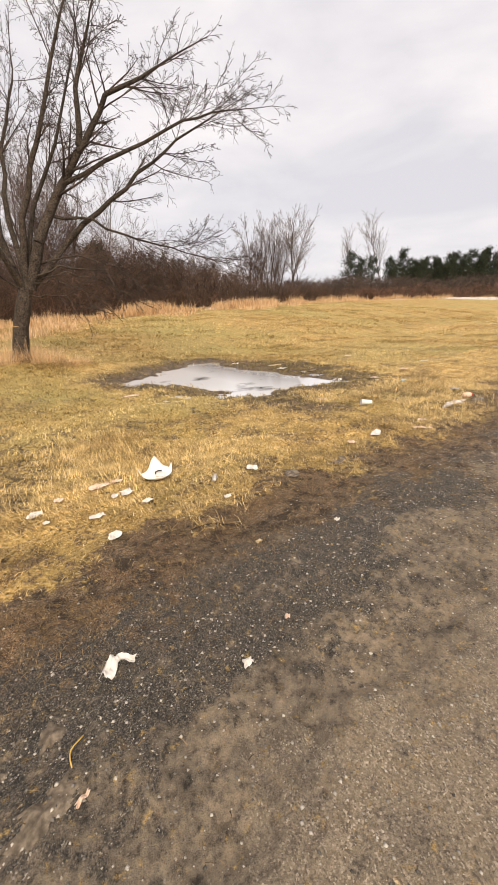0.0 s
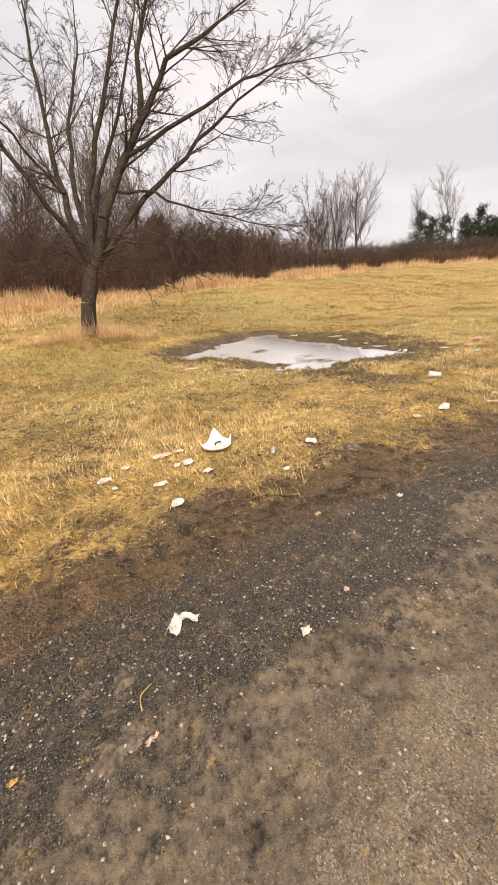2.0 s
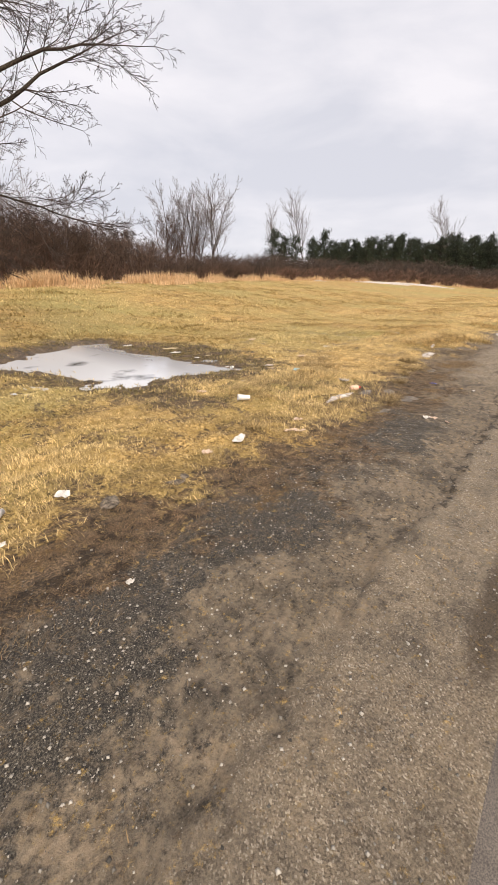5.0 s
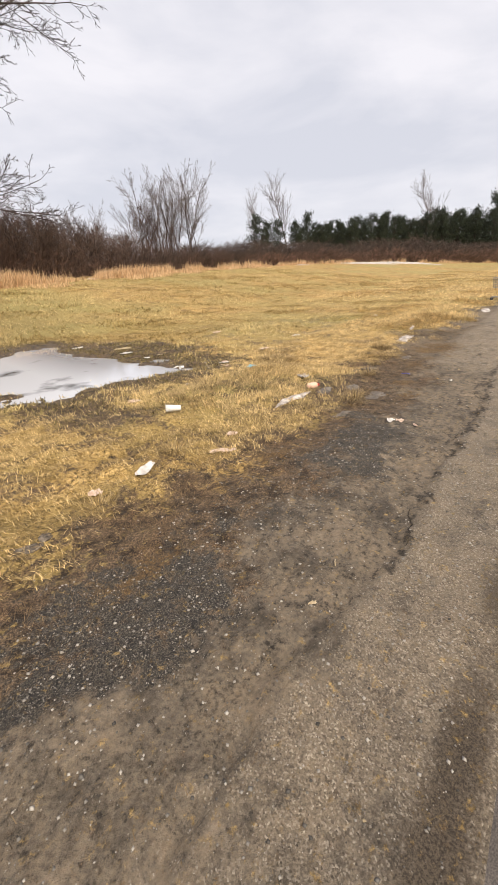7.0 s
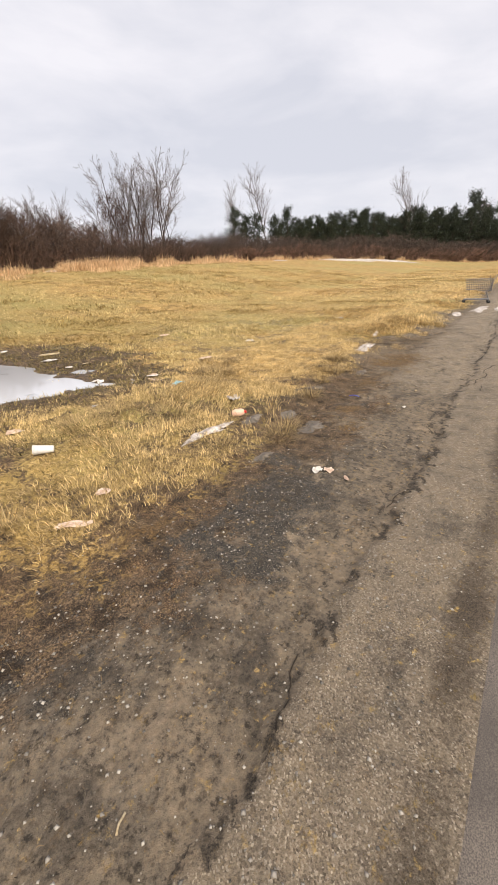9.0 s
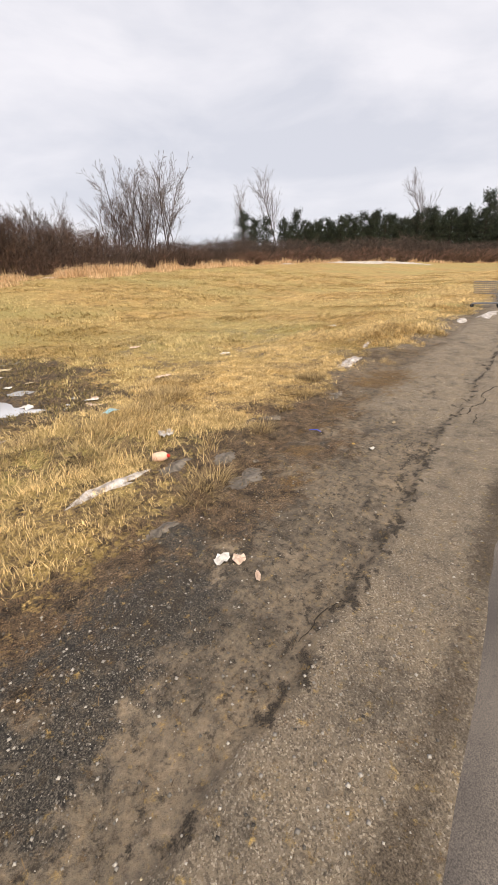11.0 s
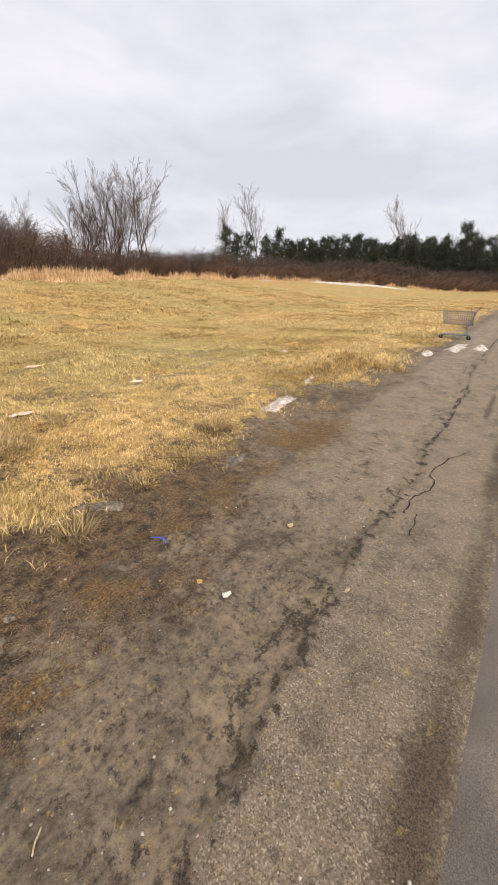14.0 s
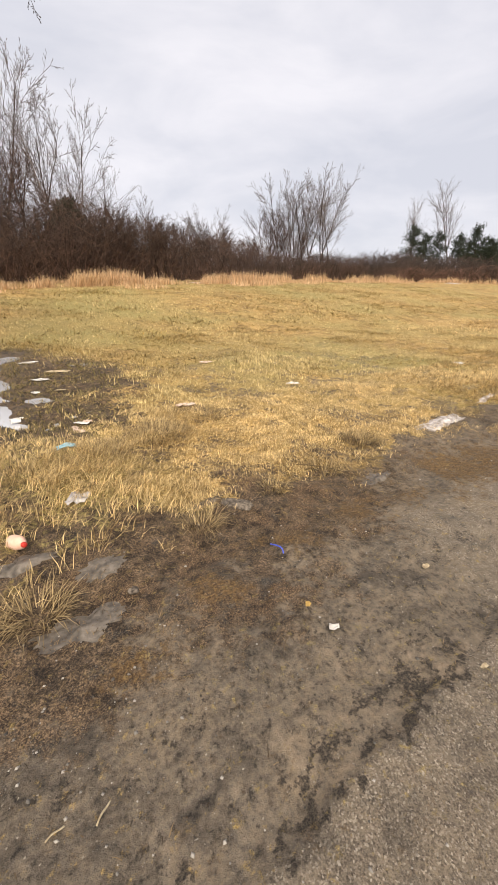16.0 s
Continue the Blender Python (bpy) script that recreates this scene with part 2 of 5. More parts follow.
    gravel = mix(ramp(mid, (0.42, (0, 0, 0)), (0.54, (1, 1, 1))), gravel, ramp(fine, (0.40, (0.014, 0.012, 0.011)), (0.5, (0.052, 0.044, 0.036)), (0.62, (0.17, 0.145, 0.115))))
    tan = mix(bigc, ramp(fine, (0.40, (0.085, 0.067, 0.049)), (0.5, (0.175, 0.142, 0.106)), (0.62, (0.27, 0.222, 0.17))),
              ramp(small, (0.36, (0.10, 0.081, 0.060)), (0.6, (0.235, 0.194, 0.148))))
    stone = n.new("ShaderNodeTexVoronoi")
    stone.inputs["Scale"].default_value = 165.0
    l.new(co.outputs["Object"], stone.inputs["Vector"])
    tan = mix(ramp(mid, (0.40, (0.28, 0.28, 0.28)), (0.58, (0.78, 0.78, 0.78))), tan, ramp(stone.outputs["Color"], (0.12, (0.05, 0.04, 0.03)), (0.42, (0.15, 0.122, 0.092)), (0.7, (0.22, 0.182, 0.14)), (0.9, (0.44, 0.39, 0.325))))
    tan = stained(tan, (0.36, (0.62, 0.61, 0.60)), (0.48, (1.14, 1.11, 1.07)), (0.62, (1.36, 1.31, 1.22)), scale=3.4)
    tan = mix(chips, tan, pale)
    dark = ramp(fine, (0.40, (0.016, 0.013, 0.010)), (0.6, (0.085, 0.066, 0.048)))
    straw = mix(bigc, ramp(mid, (0.39, (0.05, 0.032, 0.011)), (0.46, (0.38, 0.24, 0.08)), (0.60, (0.74, 0.52, 0.225))),
                ramp(tex(70, 5, 0.7), (0.38, (0.11, 0.068, 0.02)), (0.6, (0.56, 0.375, 0.135))))
    wide = n.new("ShaderNodeMix")
    wide.data_type, wide.blend_type = "RGBA", "MULTIPLY"
    wide.inputs[0].default_value = 1.0
    l.new(straw, wide.inputs[6])
    l.new(ramp(tex(1.5, 6, 0.7), (0.38, (0.50, 0.47, 0.38)), (0.48, (0.88, 0.86, 0.8)), (0.6, (1.1, 1.08, 1.02))), wide.inputs[7])
    straw = wide.outputs[2]
    moss = ramp(tex(65, 6, 0.75), (0.38, (0.035, 0.018, 0.006)), (0.48, (0.115, 0.066, 0.026)), (0.62, (0.25, 0.157, 0.062)))
    green = ramp(mid, (0.36, (0.13, 0.105, 0.032)), (0.62, (0.48, 0.385, 0.14)))
    c = mix(crisp(sb.outputs[0], tex(16, 8, 0.75), 0.9, 0.2, 0.8), dirt, tan)
    c = mix(crisp(sa.outputs[2], tex(12, 9, 0.78), 1.5, 0.15, 0.85), c, litter)
    c = mix(crisp(sa.outputs[1], tex(11, 8, 0.75), 2.0, 0.15, 1.0), c, gravel)
    c = mix(crisp(sb.outputs[1], small, 1.2, 0.35, 0.85), c, dark)
    c = mix(crisp(zb.outputs["Alpha"], tex(40, 7, 0.75), 0.6, 0.3, 0.9), c, ramp(fine, (0.40, (0.035, 0.025, 0.017)), (0.6, (0.12, 0.092, 0.064))))
    c = mix(crisp(sb.outputs[2], tex(18, 8, 0.78), 1.7, 0.25, 0.95), c, moss)
    c = mix(crisp(sa.outputs[0], tex(20, 8, 0.75), 1.6, 0.2, 0.8), c, mix(ramp(tex(0.16, 3), (0.42, (0, 0, 0)), (0.62, (1, 1, 1))), straw, green))
    l.new(c, p.inputs["Base Color"])
    ro = n.new("ShaderNodeMapRange")
    ro.inputs[3].default_value, ro.inputs[4].default_value = 0.86, 0.5
    l.new(za.outputs["Alpha"], ro.inputs[0])
    l.new(ro.outputs[0], p.inputs["Roughness"])
    p.inputs["Specular IOR Level"].default_value = 0.38
    bu = n.new("ShaderNodeBump")
    bu.inputs["Strength"].default_value, bu.inputs["Distance"].default_value = 0.9, 0.009
    l.new(fine, bu.inputs["Height"])
    b2 = n.new("ShaderNodeBump")
    b2.inputs["Strength"].default_value, b2.inputs["Distance"].default_value = 0.65, 0.022
    l.new(mid, b2.inputs["Height"])
    l.new(b2.outputs[0], bu.inputs["Normal"])
    l.new(bu.outputs[0], p.inputs["Normal"])
    return m


M_GROUND = ground_material()
M_ROAD = plain("road_asphalt", (0.055, 0.046, 0.039), (0.178, 0.150, 0.129), 240.0, 0.55, 0.5, 0.003, blotch=2.2, spec=0.6)
M_STRAW = plain("dry_grass", (0.18, 0.115, 0.037), (1.0, 0.77, 0.40), 3.0, 0.7, 0, island=True, thin=0.25, blotch=7.0)
M_FIELD = plain("field_grass", (0.19, 0.135, 0.045), (0.82, 0.655, 0.33), 3.0, 0.75, 0, island=True, thin=0.25, blotch=4.0)
M_TUFT = plain("tuft_grass", (0.09, 0.058, 0.026), (0.55, 0.41, 0.21), 3.0, 0.75, 0, island=True, thin=0.2)
M_TALL = plain("tall_dead_grass", (0.42, 0.27, 0.14), (0.90, 0.66, 0.41), 3.0, 0.75, 0, island=True, thin=0.25)
M_STONE = plain("loose_stone", (0.05, 0.045, 0.04), (0.46, 0.42, 0.37), 60.0, 0.8, 0.2, 0.002, island=True)
M_CHAFF = plain("chaff", (0.025, 0.016, 0.010), (0.27, 0.185, 0.10), 40.0, 0.8, 0, island=True)
M_BARK = plain("grey_bark", (0.016, 0.012, 0.010), (0.085, 0.066, 0.053), 26.0, 0.9, 0.9, 0.02, blotch=5.0)
M_TWIG = plain("twig_bark", (0.022, 0.015, 0.013), (0.085, 0.06, 0.05), 12.0, 0.85, 0, island=True)
M_SCRUB = plain("far_scrub", (0.02, 0.014, 0.011), (0.12, 0.085, 0.068), 0.5, 0.9, 0, island=True)
M_BRUSH = plain("brush_twigs", (0.022, 0.015, 0.012), (0.16, 0.105, 0.083), 0.5, 0.9, 0, island=True)
M_REDBRUSH = plain("red_brown_twigs", (0.045, 0.025, 0.019), (0.26, 0.155, 0.112), 0.5, 0.9, 0, island=True)
M_GREYTWIG = plain("far_twigs", (0.075, 0.06, 0.055), (0.22, 0.182, 0.17), 2.0, 0.85, 0, island=True)
M_NEEDLE = plain("pine_needles", (0.009, 0.014, 0.008), (0.042, 0.052, 0.027), 1.0, 0.75, 0, island=True)
M_PAPER = plain("white_paper", (0.50, 0.47, 0.44), (0.74, 0.71, 0.68), 18.0, 0.7, 0.3, 0.003, thin=0.1)
M_FOAM = plain("white_foam", (0.66, 0.65, 0.63), (0.78, 0.77, 0.75), 60.0, 0.6, 0.1, 0.001)
M_PINKPAPER = plain("stained_tissue", (0.46, 0.33, 0.25), (0.66, 0.52, 0.43), 25.0, 0.85, 0.3, 0.003)
M_SNOW = plain("old_snow", (0.24, 0.20, 0.17), (0.66, 0.61, 0.58), 14.0, 0.55, 0.6, 0.02)
M_BLUE = plain("blue_plastic", (0.03, 0.06, 0.45), (0.10, 0.16, 0.75), 30.0, 0.35, 0)
M_MASK = plain("pale_blue_cloth", (0.30, 0.55, 0.66), (0.50, 0.72, 0.80), 40.0, 0.8, 0.2, 0.002)
M_RED = plain("red_plastic", (0.45, 0.03, 0.02), (0.6, 0.06, 0.04), 30.0, 0.4, 0)
M_PINK = plain("pink_plastic", (0.72, 0.44, 0.32), (0.82, 0.58, 0.46), 20.0, 0.45, 0.1, 0.002)
M_WIRE = plain("worn_chrome_wire", (0.16, 0.16, 0.17), (0.34, 0.34, 0.36), 30.0, 0.4, 0)
M_WIRE.node_tree.nodes["Principled BSDF"].inputs["Metallic"].default_value = 0.7
M_BLACK = plain("black_plastic", (0.012, 0.012, 0.013), (0.03, 0.03, 0.032), 30.0, 0.5, 0)
M_LEAF = plain("pale_dead_leaf", (0.30, 0.23, 0.14), (0.52, 0.43, 0.29), 50.0, 0.75, 0.2, 0.002)
M_YELLOW = plain("yellow_dead_leaf", (0.36, 0.22, 0.06), (0.52, 0.35, 0.11), 40.0, 0.7, 0.2, 0.002)
M_ROCK = plain("grey_stone", (0.07, 0.057, 0.045), (0.24, 0.2, 0.162), 60.0, 0.9, 0.9, 0.012, blotch=14.0)
M_SILT = plain("dried_silt", (0.085, 0.068, 0.052), (0.20, 0.163, 0.128), 40.0, 0.9, 0.7, 0.006, blotch=16.0)
M_WETTURF = plain("wet_turf", (0.035, 0.03, 0.011), (0.33, 0.255, 0.10), 3.0, 0.8, 0, island=True, thin=0.15)
M_WRAP = plain("grey_wrapper", (0.30, 0.27, 0.25), (0.52, 0.48, 0.45), 20.0, 0.5, 0.3, 0.003)
M_CRACK = plain("crack_soil", (0.02, 0.016, 0.012), (0.06, 0.047, 0.036), 60.0, 0.9, 0.3, 0.003)
M_ICE = plain("dirty_ice", (0.085, 0.071, 0.056), (0.20, 0.17, 0.14), 26.0, 0.5, 0.9, 0.01, blotch=9.0, spec=0.5)

M_WATER, _n, _l, _p = material("puddle_water")
# pale base: cloudy ice, plus the sky's reflection put into the open water's colour
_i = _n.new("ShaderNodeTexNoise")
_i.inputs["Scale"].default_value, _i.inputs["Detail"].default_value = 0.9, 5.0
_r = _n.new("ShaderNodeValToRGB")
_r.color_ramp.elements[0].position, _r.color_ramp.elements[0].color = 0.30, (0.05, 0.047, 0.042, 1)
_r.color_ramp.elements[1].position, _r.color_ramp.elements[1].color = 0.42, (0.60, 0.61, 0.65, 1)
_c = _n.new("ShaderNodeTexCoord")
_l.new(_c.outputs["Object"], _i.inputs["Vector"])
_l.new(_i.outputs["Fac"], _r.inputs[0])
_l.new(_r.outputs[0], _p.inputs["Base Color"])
_q = _n.new("ShaderNodeMapRange")
_q.inputs[1].default_value, _q.inputs[2].default_value = 0.30, 0.46
_q.inputs[3].default_value, _q.inputs[4].default_value = 0.02, 0.14
_x, _f = _n.new("ShaderNodeSeparateXYZ"), _n.new("ShaderNodeMapRange")  # frosted ice at one end, open water at the other
_f.inputs[1].default_value, _f.inputs[2].default_value = 4.9, 6.0
_l.new(_c.outputs["Object"], _x.inputs[0])
_l.new(_x.outputs[0], _f.inputs[0])
_l.new(_f.outputs[0], _p.inputs["Coat Weight"])
_p.inputs["Coat Roughness"].default_value = 0.02
_l.new(_i.outputs["Fac"], _q.inputs[0])
_l.new(_q.outputs[0], _p.inputs["Roughness"])
_p.inputs["IOR"].default_value = 1.33
_t = _n.new("ShaderNodeTexNoise")
_t.inputs["Scale"].default_value, _t.inputs["Detail"].default_value = 5.0, 3.0
_b = _n.new("ShaderNodeBump")
_b.inputs["Strength"].default_value, _b.inputs["Distance"].default_value = 0.03, 0.006
_l.new(_t.outputs["Fac"], _b.inputs["Height"])
_l.new(_b.outputs[0], _p.inputs["Normal"])


# ---- mesh helpers ----
def mesh_from(name, verts, faces, mat, smooth=False):
    me = bpy.data.meshes.new(name)
    verts = np.asarray(verts, np.float32)
    faces = np.asarray(faces, np.int32)
    k = faces.shape[1]
    me.vertices.add(len(verts))
    me.vertices.foreach_set("co", verts.ravel())
    me.loops.add(faces.size)
    me.loops.foreach_set("vertex_index", faces.ravel())
    me.polygons.add(len(faces))
    me.polygons.foreach_set("loop_start", np.arange(0, faces.size, k, dtype=np.int32))
    if smooth:
        me.polygons.foreach_set("use_smooth", np.ones(len(faces), bool))
    me.materials.append(mat)
    me.update(calc_edges=True)
    return me


def part(name, bm, mat, parent, label="", smooth=False):
    me = bpy.data.meshes.new(name)
    bm.to_mesh(me)
    bm.free()
    me.materials.append(mat)
    if smooth:
        me.polygons.foreach_set("use_smooth", np.ones(len(me.polygons), bool))
    ob = new(name, me)
    ob.parent = parent
    if label:
        tagged(ob, label)
    return ob


def sticks(segments, sides=3):
    """Tapered prisms along segments (n, 8): start, end, radius at start, radius at end."""
    s = np.asarray(segments, float)
    p, q, ra, rb = s[:, 0:3], s[:, 3:6], s[:, 6], s[:, 7]
    d = q - p
    d = d / np.maximum(np.linalg.norm(d, axis=1, keepdims=True), 1e-9)
    ref = np.where(np.abs(d[:, 2:3]) > 0.9, np.array([[1.0, 0, 0]]), np.array([[0, 0, 1.0]]))
    a = np.cross(d, ref)
    a /= np.maximum(np.linalg.norm(a, axis=1, keepdims=True), 1e-9)
    b = np.cross(d, a)
    n = len(s)
    verts = np.zeros((n, 2 * sides, 3))
    for k in range(sides):
        w = 2 * math.pi * k / sides
        o = math.cos(w) * a + math.sin(w) * b
        verts[:, k] = p + o * ra[:, None]
        verts[:, sides + k] = q + o * rb[:, None]
    base = (np.arange(n) * 2 * sides)[:, None]
    faces = [base + np.array([[k, (k + 1) % sides, sides + (k + 1) % sides, sides + k]]) for k in range(sides)]
    return verts.reshape(-1, 3), np.concatenate(faces, 1).reshape(-1, 4)


def stick_object(name, segments, mat, sides=3, parent=None, smooth=False):
    v, f = sticks(segments, sides)
    ob = new(name, mesh_from(name, v, f, mat, smooth))
    ob.parent = parent
    return ob


def empty(name, x=0.0, y=0.0, z=0.0, turn=0.0):
    ob = new(name)
    ob.empty_display_size = 0.1
    ob.matrix_basis = pose(x, y, z, 0, 0, turn)
    return ob


# ---- ground, road, water ----
def spread(lo, hi, fine, far_lo, far_hi, grow=1.13):
    mid = list(np.arange(lo, hi, fine))
    a, s = [], fine
    x = lo
    while x > far_lo:
        s *= grow
        x -= s
        a.append(x)
    b, s = [], fine
    x = mid[-1]
    while x < far_hi:
        s *= grow
        x += s
        b.append(x)
    return np.array(a[::-1] + mid + b)


def build_ground():
    us, vs = spread(-2.2, 14.0, 0.042, -700, 900), spread(-0.3, 5.2, 0.034, -500, 800, 1.10)
    U, V = np.meshgrid(us, vs, indexing="ij")
    u, v = U.ravel(), V.ravel()
    x, y = to_xy(u, v)
    z = height(u, v)
    nu, nv = len(us), len(vs)
    i, j = np.meshgrid(np.arange(nu - 1), np.arange(nv - 1), indexing="ij")
    k = (i * nv + j).ravel()
    faces = np.stack([k, k + nv, k + nv + 1, k + 1], 1)
    me = mesh_from("ground", np.stack([x, y, z], 1), faces, M_GROUND, True)
    # zones of the surface
    n1, n2, n3 = fbm(u, v, 0.45, 101, 4), fbm(u, v, 1.4, 111, 4), fbm(u, v, 0.12, 121, 3)
    grass = grass_cover(u, v)
    sc = v - scarp_line(u)
    band = 1.47 + (n2 - 0.5) * 0.5 - 0.25 * step(3, 6, u)
    gravel = np.exp(-(((v - band) / 0.30) ** 2)) * 1.6 * (0.25 + 1.5 * n1) * step(7.6, 6.0, u)
    gravel = gravel + 0.36 * step(0.55, 0.95, v + (n1 - 0.5) * 0.5) * step(1.7, 1.3, v) * step(7.0, 4.0, u)
    gravel = gravel + 0.9 * step(0.66, 0.8, n2) * step(0.7, 1.1, v) * step(2.2, 1.7, v)
    gravel = gravel + 1.0 * np.exp(-(((u - 3.3) / 1.0) ** 2) - (((v - 1.45) / 0.3) ** 2)) + 1.0 * np.exp(-(((u - 5.3) / 0.5) ** 2) - (((v - 1.3) / 0.22) ** 2))
    gravel = gravel + 1.1 * np.exp(-(((u - 8.35) / 0.42) ** 2) - (((v - 1.55) / 0.16) ** 2))
    gravel = gravel * step(0.2, 0.7, n3 + 0.35) * (0.12 + 1.08 * step(0.38, 0.56, fbm(u, v, 0.7, 117, 4)))
    litter = step(1.40, 1.95, v + (n1 - 0.5) * 1.1 + 0.25 * step(2, 4, u) + 0.32 * step(2.2, 3.2, u) * step(6.5, 5.2, u) - 0.38 * step(8.5, 11, u))
    litter = np.maximum(litter, step(0.6, 0.72, n2) * step(0.9, 1.3, v) * step(7, 9, u) * 0.7)
    litter = litter * (1 - 0.65 * step(8.5, 12, u))
    d = pond_depth(x, y)
    wet = step(-0.35, -0.05, d)
    litter = np.maximum(litter, mud_margin(x, y))
    early = step(5.0, 2.5, u)
    reach = 0.05 + 0.32 * early
    tan = step(reach, -reach, sc + (n3 - 0.5) * (0.14 + 0.3 * early) + (n1 - 0.5) * 0.7 * early)
    tan = np.maximum(tan, 0.95 * step(8.9, 10.6, u) * step(2.0, 1.4, v + (n2 - 0.5) * 0.8))
    n4 = fbm(u, v, 0.055, 125, 3)
    late = step(2.5, 5.0, u)
    # dark clods along the scarp, with the step's shadow line put into the colour
    crack = 1.0 * step(0.042, 0.010, np.abs(sc * 1.3 + (n4 - 0.5) * 0.22)) * step(0.36, 0.47, n3 * 0.55 + n1 * 0.45) * late
    crack = crack + 0.8 * step(0.55, 0.62, n4 * 0.7 + n1 * 0.3) * step(-0.02, 0.05, sc) * step(0.38, 0.1, sc) * (0.3 + 0.7 * late)
    crack = crack + 0.6 * step(0.57, 0.66, n4 * 0.8 + n2 * 0.2) * step(0.3, 0.5, sc) * step(1.6, 1.2, v)
    crack = crack + 0.42 * mud_margin(x, y) + 0.5 * np.exp(-(((u - 6.5) / 0.9) ** 2) - (((v - 1.35) / 0.45) ** 2)) * step(0.35, 0.6, n1)
    edge = np.exp(-(((v + 0.04 - 0.08 * (n2 - 0.5)) / 0.13) ** 2)) * (0.30 + 0.9 * n1) * step(-1, 4, u)
    tread = step(12.6, 13.6, u) * step(18.5, 16.0, u) * step(0.38, 0.5, fbm(u, v * 3, 0.5, 127, 3))
    edge = edge + 0.8 * tread * (np.exp(-(((v - 0.22) / 0.06) ** 2)) + np.exp(-(((v + 0.02) / 0.06) ** 2)))
    moss = np.exp(-(((x - 10.9) / 1.3) ** 2) - (((y - 3.85 - 0.18 * (x - 10.9)) / 0.5) ** 2)) * step(0.3, 0.55, n1) * 1.2
    moss = np.maximum(moss * 0.8, step(0.64, 0.74, n1) * step(1.4, 1.8, v) * step(2.6, 2.2, v) * 0.4)
    for mx, my, mw in ((7.62, 2.78, 0.22), (8.12, 3.10, 0.28), (8.62, 3.36, 0.3), (9.4, 3.55, 0.35), (3.35, 2.25, 0.3), (5.0, 2.75, 0.3)):
        moss = np.maximum(moss, 0.9 * np.exp(-(((x - mx) / mw) ** 2) - (((y - my) / (mw * 0.55)) ** 2)) * step(0.35, 0.6, n3))
    za = np.clip(np.stack([grass, gravel, litter, wet], 1), 0, 1).astype(np.float32)
    zb = np.clip(np.stack([tan, crack, moss, edge], 1), 0, 1).astype(np.float32)
    for name, data in (("zones_a", za), ("zones_b", zb)):
        me.attributes.new(name, "FLOAT_COLOR", "POINT").data.foreach_set("color", data.ravel())
    tagged(new("ground", me), "field soil with straw-coloured turf, brown litter and grey dirt verge", "ground", kind="structure")


def build_road():
    us, vs = spread(-3.0, 15.0, 0.06, -300, 600), np.concatenate([[-6.2], np.linspace(-6.0, -0.6, 28), np.linspace(-0.55, -0.085, 15)])
    U, V = np.meshgrid(us, vs, indexing="ij")
    last = V > -0.09
    Vw = V + last * (fbm(U, V * 0, 0.7, 131, 4) - 0.5) * 0.09
    Z = coarse(U, V) + 0.012 + (fbm(U, V, 0.8, 135, 3) - 0.5) * 0.006 - step(-0.19, -0.085, V) * 0.014 - step(-6.05, -6.2, V) * 0.05
    x, y = to_xy(U.ravel(), Vw.ravel())
    nu, nv = len(us), len(vs)
    i, j = np.meshgrid(np.arange(nu - 1), np.arange(nv - 1), indexing="ij")
    k = (i * nv + j).ravel()
    faces = np.stack([k, k + nv, k + nv + 1, k + 1], 1)
    tagged(new("road", mesh_from("road", np.stack([x, y, Z.ravel()], 1), faces, M_ROAD, True)),
           "worn grey asphalt road with a ragged dusty edge", "road", kind="structure")


def build_water():
    n = 48
    ring = [(POND[0] + 1.3 * POND[2] * math.cos(a), POND[1] + 1.3 * POND[3] * math.sin(a), WATER_Z) for a in np.linspace(0, 2 * math.pi, n, endpoint=False)]
    bm = bmesh.new()
    vs = [bm.verts.new(c) for c in ring]
    bm.faces.new(vs)
    me = bpy.data.meshes.new("water")
    bm.to_mesh(me)
    bm.free()
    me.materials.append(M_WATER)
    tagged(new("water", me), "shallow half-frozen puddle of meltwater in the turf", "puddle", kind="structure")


# ---- grass ----
rng = np.random.default_rng(7)


def blades(x, y, z, length, width, lean, turn):
    """Bent blades: a quad and a tip each."""
    n = len(x)
    dx, dy = np.cos(turn), np.sin(turn)
    wx, wy = -dy * width / 2, dx * width / 2
    v = np.zeros((n, 5, 3))
    b = np.stack([x, y, z], 1)
    reach1, up1 = length * 0.5 * np.sin(lean * 0.7), length * 0.5 * np.cos(lean * 0.7)
    reach2, up2 = reach1 + length * 0.5 * np.sin(lean * 1.25), up1 + length * 0.5 * np.cos(lean * 1.25)
    w = np.stack([wx, wy, 0 * wx], 1)
    mid = b + np.stack([dx * reach1, dy * reach1, up1], 1)
    tip = b + np.stack([dx * reach2, dy * reach2, np.maximum(up2, 0.006)], 1)
    v[:, 0], v[:, 1], v[:, 2], v[:, 3], v[:, 4] = b - w, b + w, mid + w * 0.8, mid - w * 0.8, tip
    k = (np.arange(n) * 5)[:, None]
    f = np.concatenate([k + np.array([[0, 1, 2]]), k + np.array([[0, 2, 3]]), k + np.array([[3, 2, 4]])], 0)
    return v.reshape(-1, 3), f


